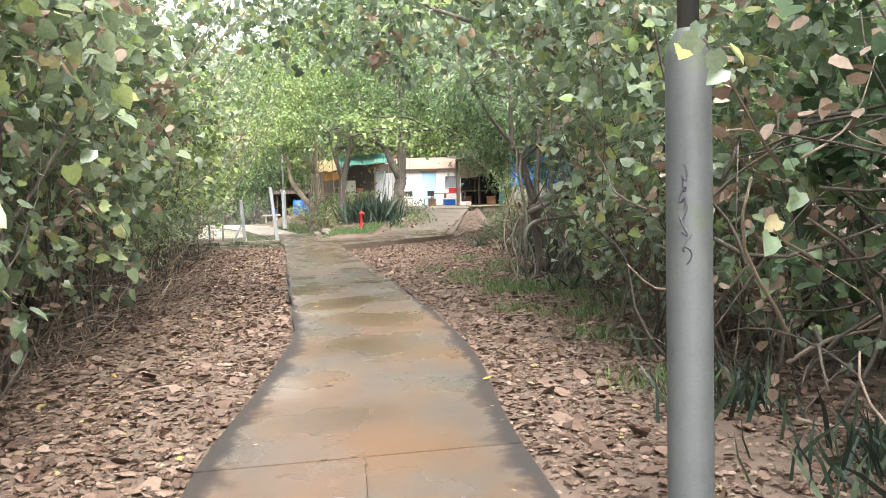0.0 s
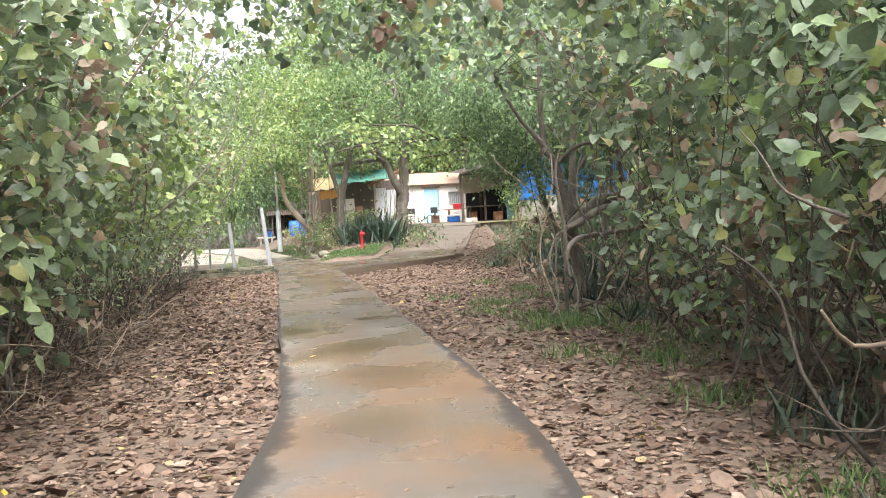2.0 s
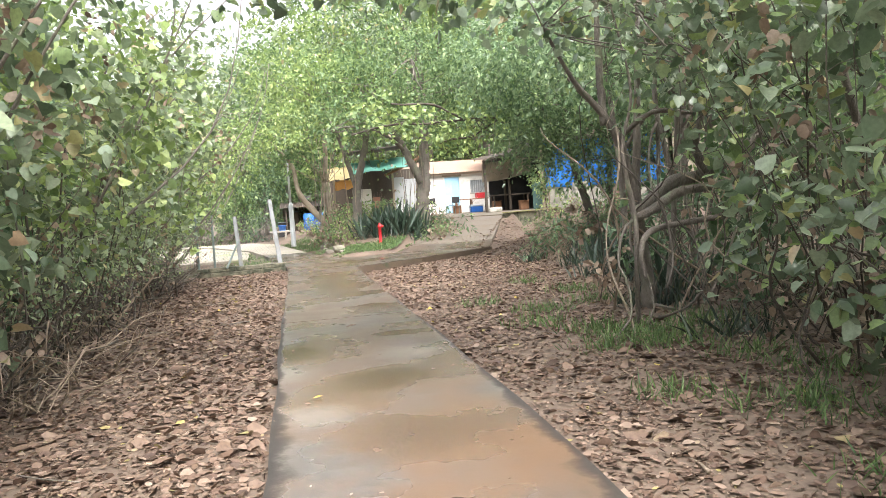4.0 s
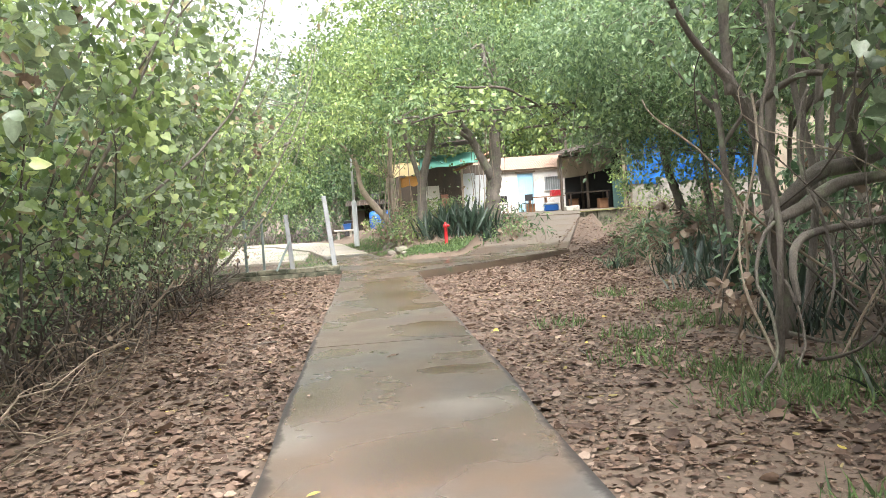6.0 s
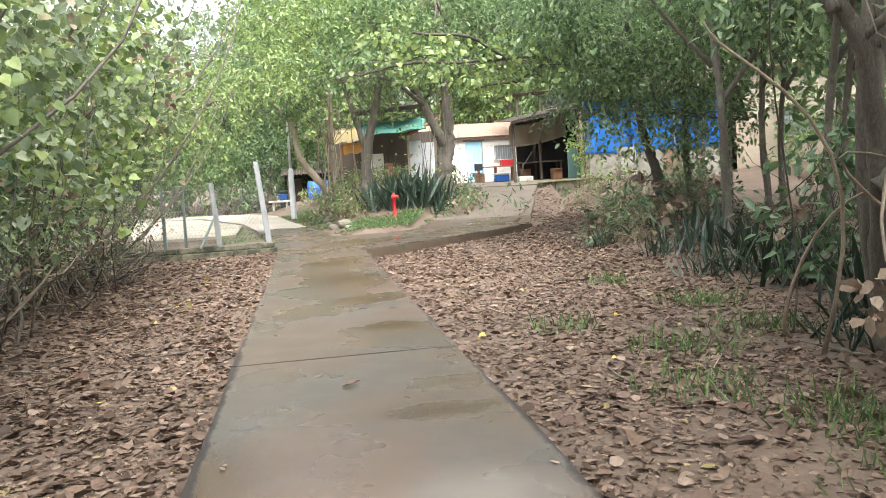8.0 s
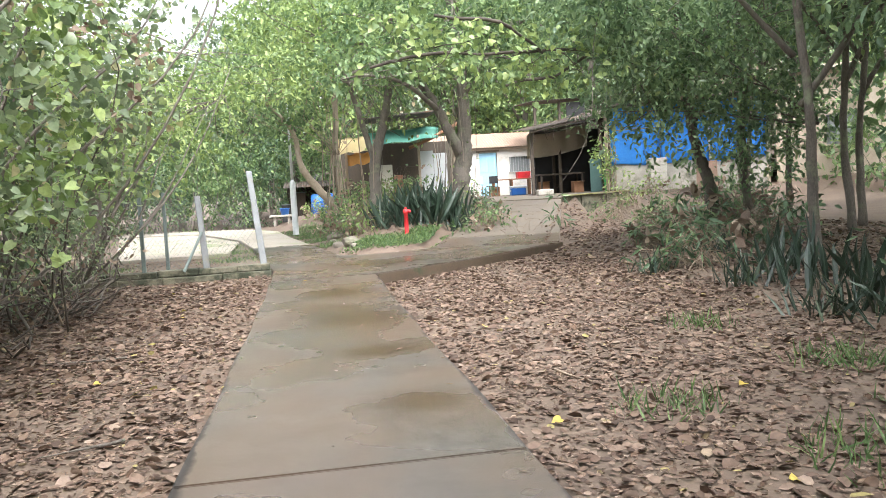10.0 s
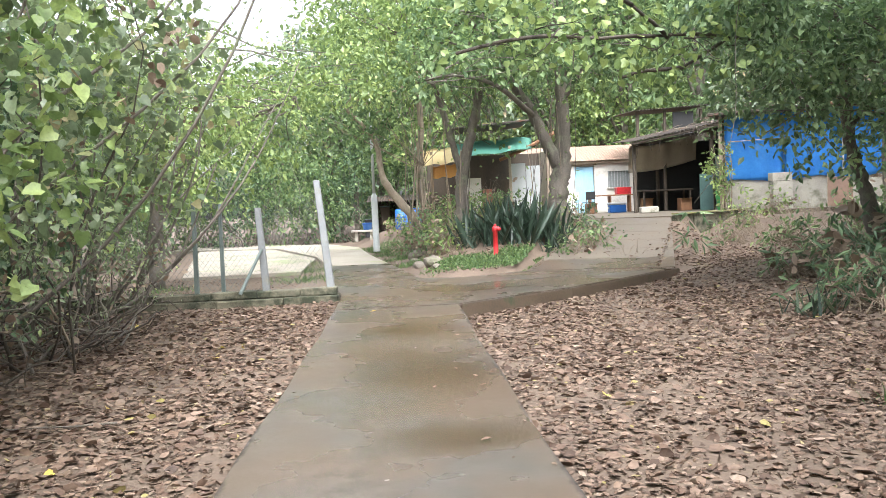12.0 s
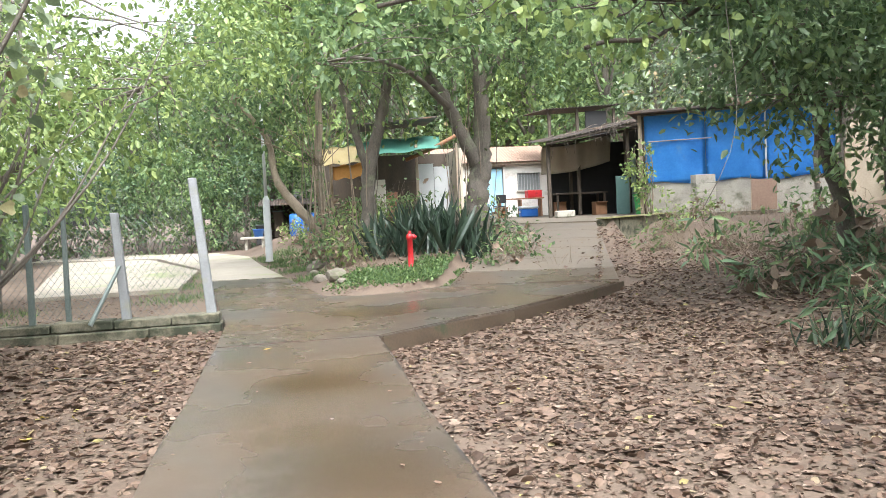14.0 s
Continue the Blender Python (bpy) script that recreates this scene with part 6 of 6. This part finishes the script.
# woods closing the place
def wood_tree(i, x, y, h, mt, n, size, wide=2.6):
    z = height(x, y) - 0.1
    r = random.Random(900 + i)
    cl = [(x + r.uniform(-1.2, 1.2), y + r.uniform(-1, 1), z + h * f, wide * r.uniform(.8, 1.15), wide * r.uniform(.8, 1.1), h * .14) for f in (.32, .48, .64, .8, .93)]
    tree((x, y), "woodland tree in the green belt round the huts", [((x, y, z), 0.2), ((x + r.uniform(-.3, .3), y, z + h * .35), 0.15), ((x + r.uniform(-.5, .5), y, z + h * .8), 0.07)],
         [[((x, y, z + h * .3), .09), ((x + r.uniform(-2, 2), y - .5, z + h * .55), .04)], [((x, y, z + h * .4), .08), ((x + r.uniform(-2, 2), y + .3, z + h * .7), .03)]],
         cl, n, size, mt, 900 + i, group="woodland trees", reach=.8, twigs=14, shell=.3)


k = 0
for x, y, h in ((-13, 44, 7.5), (-9.5, 47, 7.5), (-6, 54, 8), (-3, 56, 9.5), (0, 54, 11), (2.5, 52, 12), (-16, 36, 7), (-10, 33, 6.5), (-8, 28, 6), (-12, 24, 6.5), (-9, 38, 6.5),
                (5.5, 51.5, 12), (8.5, 53, 13), (11.5, 52, 13), (14.5, 50, 13), (17.5, 46, 13), (4, 58, 16), (9, 60, 17), (14, 58, 17), (19, 54, 16), (22, 44, 14), (21, 36, 12), (-2, 64, 13), (-8, 64, 9.5), (-15, 58, 9), (0.5, 70, 17), (5, 71, 19), (9.5, 70, 20), (14, 69, 20), (18.5, 66, 19), (23, 62, 18), (27, 54, 17), (6.5, 64, 17), (11.5, 63, 17), (16.5, 62, 17), (-4, 70, 13)):
    wood_tree(k, x, y, h, (GREEN_FAR, GREEN_YELLOW, GREEN_FAR, GREEN_HIB)[k % 4], 4200, 0.3 if y < 60 else 0.42)
    k += 1
for x, y, h in ((11.5, 14, 9), (12, 19, 9), (13, 24, 9), (15, 29, 10), (11, 9, 8), (10.5, 4, 8), (11, -1, 8), (-9, 4, 7), (-9, 10, 7), (-9, 16, 7), (-9.5, 21, 6.5), (-10, -3, 7), (-7, -14, 8), (2, -17, 8), (9, -14, 8)):
    wood_tree(k, x, y, h, (GREEN_FAR, GREEN_DARK)[k % 2], 3000, 0.28)
    k += 1

# far wooded hillside
rgf = np.random.default_rng(808)
nf = 26000
XY = np.stack([rgf.uniform(-6, 60, nf), rgf.uniform(64, 110, nf)], 1)
PF = np.column_stack([XY, [height(x, y) + rgf.random() ** .7 * (6 + 3 * noise.noise((x * .2, y * .2, 1))) for x, y in XY]])
PF = PF[(PF[:, 0] > 2) | (rgf.random(nf) < .4)]
tagged(leaves("far_woods", PF, rgf.normal(size=PF.shape) + np.array([0, 0, -.4]), rgf.normal(size=PF.shape) * .7 + np.array([0, -.4, 1.0]), rgf.uniform(.5, 1.1, len(PF)), OVAL, GREEN_FAR), "hazy green wooded hillside beyond the huts", "woods", kind="stuff")

# hedge of creepers closing the far side
for i in range(12):
    x, y = -11 + i * 1.55, 50.5 + 1.2 * math.sin(i * 1.3) - 0.25 * max(0, 4 - i)
    z = height(x, y)
    if -1.5 < x < 2.3:
        y += 2.2
    shrub((x, y), "dense creeper-covered hedge at the wood's edge", [(x, y, z + .7, 1.1, .8, .7), (x + .3, y + .3, z + 2.0, 1.2, .9, .9), (x, y + .5, z + 3.3, 1.3, 1, .9)], 1500, 0.2, GREEN_FAR if i % 3 else GREEN_DARK, 700 + i, blade=OVAL, stem_count=16, reach=.5, group="hedge")
for i, (x, y) in enumerate(((16.5, 40), (18, 34), (17.5, 28), (15, 24), (13.5, 20), (-12, 30), (-12.5, 35), (-13, 41), (-10, 45))):
    z = height(x, y)
    shrub((x, y), "dense creeper-covered hedge at the wood's edge", [(x, y, z + .8, 1.6, 1.8, .8), (x + .3, y + .3, z + 2.2, 1.7, 1.9, 1.0)], 1800, 0.24, GREEN_FAR, 730 + i, blade=OVAL, stem_count=12, reach=.5, group="hedge")

# snake plants round the verge trees
SWORDS = []
for v in range(5):
    me = bpy.data.meshes.new("blade")
    rr = random.Random(v)
    bend_ = rr.uniform(-.1, .25)
    me.from_pydata([(x * 1.3, y, z + bend_ * y * y) for x, y, z in SWORD[0]], [], SWORD[1])
    me.materials.append(SNAKE)
    SWORDS.append(me)
for gi, (cx, cy, rx, ry, n) in enumerate(((3.5, 32.2, 1.35, .7, 420), (5.9, 17.6, .5, .8, 60), (6.4, 19.4, .6, .9, 60), (5.6, 15.6, .5, .5, 40), (6.8, 21, .5, .6, 40))):
    rng2 = np.random.default_rng(300 + gi)
    a, q = rng2.random(n) * 6.283, np.sqrt(rng2.random(n))
    P = np.stack([cx + rx * q * np.cos(a), cy + ry * q * np.sin(a), np.zeros(n)], 1)
    P[:, 2] = [height(px, py) - .02 for px, py in P[:, :2]]
    sp = empty("snake_plant", "clump of stiff upright dark green blades", "plant", "snake plants")
    for j in range(min(n, 300)):
        ob = new("blade", SWORDS[j % 5])
        d = Vector((rng2.normal(0, .36), rng2.normal(0, .36), 1)).normalized()
        ob.matrix_world = Matrix.Translation(P[j]) @ d.to_track_quat("Y", "Z").to_matrix().to_4x4() @ Matrix.Rotation(rng2.uniform(0, 6.28), 4, "Y") @ Matrix.Scale(rng2.uniform(.4, 1.25) * (.92 if gi == 0 else .6), 4)
        ob.parent = sp

# fern-like ground plants and grass tufts
def tufts(name, label, spots, n, size, seed, material=GREEN_GRASS, blade=BLADE, spread=1.0):
    rg = np.random.default_rng(seed)
    Ps = []
    for x, y, r_ in spots:
        m_ = int(n * r_ * r_ * 3)
        a, q = rg.random(m_) * 6.283, rg.random(m_) ** .7 * r_ * rg.uniform(.8, 1.5, m_)
        Ps.append(np.stack([x + q * np.cos(a), y + q * np.sin(a)], 1))
    P2 = np.concatenate(Ps)
    P = np.column_stack([P2, [height(px, py) - .01 for px, py in P2]])
    D = np.stack([rg.normal(0, spread, len(P)) * .5, rg.normal(0, spread, len(P)) * .5, np.ones(len(P))], 1)
    ob = leaves(name, P, D, rg.normal(size=P.shape), size * rg.uniform(.5, 1.3, len(P)), blade, material)
    return tagged(ob, label, "grass", kind="stuff")


tufts("grass", "fresh green grass round the hydrant", [(2.9, 30.3, .75), (2.2, 30.0, .6), (3.5, 30.9, .55), (1.9, 30.7, .5), (2.5, 29.7, .4), (3.2, 30.0, .5)], 1100, 0.075, 1, GREEN_GRASS, OVAL, 2.6)
tufts("grass", "grassy verge along the pale path", [(0.5, 38.5, .5), (0.8, 36, .5), (0.3, 41, .6), (-0.2, 42.5, .5), (1.1, 33, .4), (0.6, 43.5, .7)], 500, 0.16, 2)
tufts("grass", "thin grass strip behind the fence", [(-1.2, 31, .7), (-1.5, 33.5, .8), (-2.2, 36, .9), (-3, 39, 1), (-4, 30, .6), (-3.4, 28, .5), (-2.6, 33.5, .6), (-3.4, 36, .7), (-2.4, 38, .6), (-4.4, 41, .8)], 350, 0.12, 3)
tufts("grass", "sparse green grass tufts among fallen leaves", [(3.6, 13.1, .45), (3.9, 12.2, .5), (3.1, 13.9, .35), (3.5, 15.0, .4), (4.3, 11.2, .4), (2.9, 16.2, .3), (3.7, 9.6, .5), (3.3, 8.0, .4), (3.0, 10.2, .3), (4.4, 15.5, .4), (4.6, 16.8, .4), (4.8, 13, .5), (4.3, 18.6, .3), (2.9, 6.0, .4), (3.9, 12.6, .5), (3.3, 12.2, .35), (4.5, 10.4, .4)], 420, 0.15, 4)
tufts("grass", "dark strappy leaves at the thicket's foot", [(3.1, 5.2, .5), (3.2, 3.6, .6), (3.6, 7, .4), (4.6, 12.0, .4), (5.0, 14.6, .5), (5.6, 18.4, .4), (6, 20.6, .4), (5.6, 22.5, .3), (7, 23.5, .5)], 160, 0.36, 5, SNAKE)
tufts("dry_twigs", "dry brown twigs and stalks under the shrubs", [(-2.6, 6, .6), (-2.7, 8, .6), (-2.6, 10, .6), (-2.6, 12, .6), (-2.8, 14, .6), (8.6, 27.0, .5), (9.6, 28.6, .7), (9.8, 30.6, .8), (9.9, 32.6, .7), (9.8, 34.0, .5), (11.6, 35.6, .6), (12.6, 35.2, .7), (13.8, 34.5, .8), (11.0, 33.6, .8), (12.2, 33.4, .9), (5.6, 30.5, .3), (4.9, 32.3, .6), (2.2, 31.9, .5)], 90, 0.4, 6, TWIG, STALK, 1.6)

# fallen leaves
def litter(name, label, zones, size, seed, material=DEAD, blade=DRY, lift=0.004):
    rg = np.random.default_rng(seed)
    Ps = []
    for x0, x1, y0, y1, d in zones:
        m_ = int((x1 - x0) * (y1 - y0) * d)
        Ps.append(np.stack([rg.uniform(x0, x1, m_), rg.uniform(y0, y1, m_)], 1))
    P2 = np.concatenate(Ps)
    keep = np.array([not (left_edge(y) - .03 < x < right_edge(y) + .03 and y < 24.7) and not (24.5 < y < 28.8 and -.1 < x < 1.75 + (y - 24.63) * 1.2) and not (28.7 <= y < 38.2 and x < 1.35 - (y - 29) * .15 and x > -1.2) for x, y in P2])
    clump = np.array([noise.noise((x * .9, y * .9, 7)) for x, y in P2])
    keep &= clump > rg.uniform(-1.1, 0.15, len(P2))
    ramp_like = np.array([abs((x - 4.55) * 0.93 - (y - 28.9) * 0.37) < 1.15 and 0 < (x - 4.55) * 0.37 + (y - 28.9) * 0.93 < 6.6 for x, y in P2])
    keep &= ~(ramp_like & (rg.random(len(P2)) < .97))
    P2 = P2[keep]
    P = np.column_stack([P2, [top_height(px, py) + lift for px, py in P2]])
    n = len(P)
    P[:, 2] += rg.random(n) * .012
    a = rg.random(n) * 6.283
    D = np.stack([np.cos(a), np.sin(a), rg.normal(0, .1, n)], 1)
    N = rg.normal(size=(n, 3)) * .45 + np.array([0, 0, 1.0])
    N[rg.random(n) < .3] *= -1
    return tagged(leaves(name, P, D, N, size * rg.uniform(.5, 1.35, n), blade, material), label, "leaves", kind="stuff")


litter("fallen_leaves", "carpet of curled brown fallen leaves", [(-4.5, .1, 1, 26.4, 260), (1.2, 4.8, 1, 18, 170), (4.8, 7.5, 5, 26, 110), (1.7, 4.8, 18, 27.5, 240), (-7, -4.5, 4, 26, 60), (5, 11, 20, 34, 150)], 0.066, 21)
litter("fallen_leaves", "broad curled brown leaves lying over the carpet", [(-4.5, .1, 1, 26.4, 110), (1.2, 4.8, 1, 18, 75), (4.8, 7.5, 5, 26, 40), (1.7, 4.8, 18, 27.5, 70), (5, 11, 20, 34, 50)], 0.075, 24, DEAD, CURLED, 0.01)
litter("fallen_leaves", "large heart-shaped dead leaves", [(-4.2, .1, 1, 16, 12), (1.2, 4.8, 1, 14, 12)], 0.11, 25, DEAD, HEART, 0.014)
litter("fallen_leaves", "small broken leaf fragments on bare soil", [(1.7, 5.5, 15, 28, 650), (-3.4, .1, 2, 26, 480), (1.2, 4.2, 2, 15, 600), (5, 9, 20, 34, 330), (1.4, 5.5, 29, 35, 320), (0.2, 2.2, 32, 44, 120), (3.4, 8.5, 29, 36, 70), (-5, -.3, 26.9, 33, 160)], 0.042, 22)
litter("fallen_leaves", "scattered yellow fallen leaves", [(-3, .1, 2, 26, .3), (1.3, 4, 2, 20, .4)], 0.062, 23, YELLOW_LEAF, HEART, 0.02)


# bits on the path
rg9 = np.random.default_rng(77)
ys = rg9.uniform(3, 25, 70)
us = np.where(rg9.random(70) < .6, np.sign(rg9.random(70) - .5) * rg9.uniform(.36, .49, 70), rg9.uniform(-.45, .45, 70)) + .5
P9 = np.array([(left_edge(y) + (right_edge(y) - left_edge(y)) * u, y, .006) for y, u in zip(ys, us)])
a9 = rg9.random(70) * 6.283
ob = leaves("leaf_bits", P9, np.stack([np.cos(a9), np.sin(a9), 0 * a9], 1), rg9.normal(size=P9.shape) * .15 + np.array([0, 0, 1.0]), rg9.uniform(.02, .06, 70), DRY, DEAD_HANG)
tagged(ob, "scattered leaf bits on the damp path", "leaves", kind="stuff")
for x, y, s_, mt in ((0.81, 14.5, .14, DEAD), (0.35, 10.9, .08, YELLOW_LEAF), (1.5, 6.1, .09, YELLOW_LEAF), (1.36, 18.2, .07, DEAD), (0.48, 24.2, .09, YELLOW_LEAF)):
    lf = leaves("fallen_leaf", [(x, y, .012)], [(1, .3, 0.1)], [(.1, .1, 1)], [s_], DRY, mt)
    tagged(lf, "single curled fallen leaf on the damp path", "leaf", "leaves on the path")
# twigs on the ground
for i in range(36):
    x, y = (rg9.uniform(-3.4, -.3), rg9.uniform(5, 25)) if i % 3 else (rg9.uniform(2.1, 5), rg9.uniform(6, 24))
    a_, l_ = rg9.uniform(0, 6.28), rg9.uniform(.2, .8)
    p0, p1 = Vector((x, y, 0)), Vector((x + l_ * math.cos(a_), y + l_ * math.sin(a_), 0))
    if not (-3.6 < p1.x < -.2 or 2.0 < p1.x < 6):
        continue
    pts = bent(p0, p1, random.Random(i), .06, 6)
    for q in pts:
        q.z = height(q.x, q.y) + .02
    bm = bmesh.new()
    tube(bm, pts, taper(rg9.uniform(.006, .016), .004, 6), 5)
    tagged(part("twig", bm, TWIG if i % 2 else BARK, smooth_faces=True), "fallen brown twig among dead leaves", "twig", "fallen twigs")
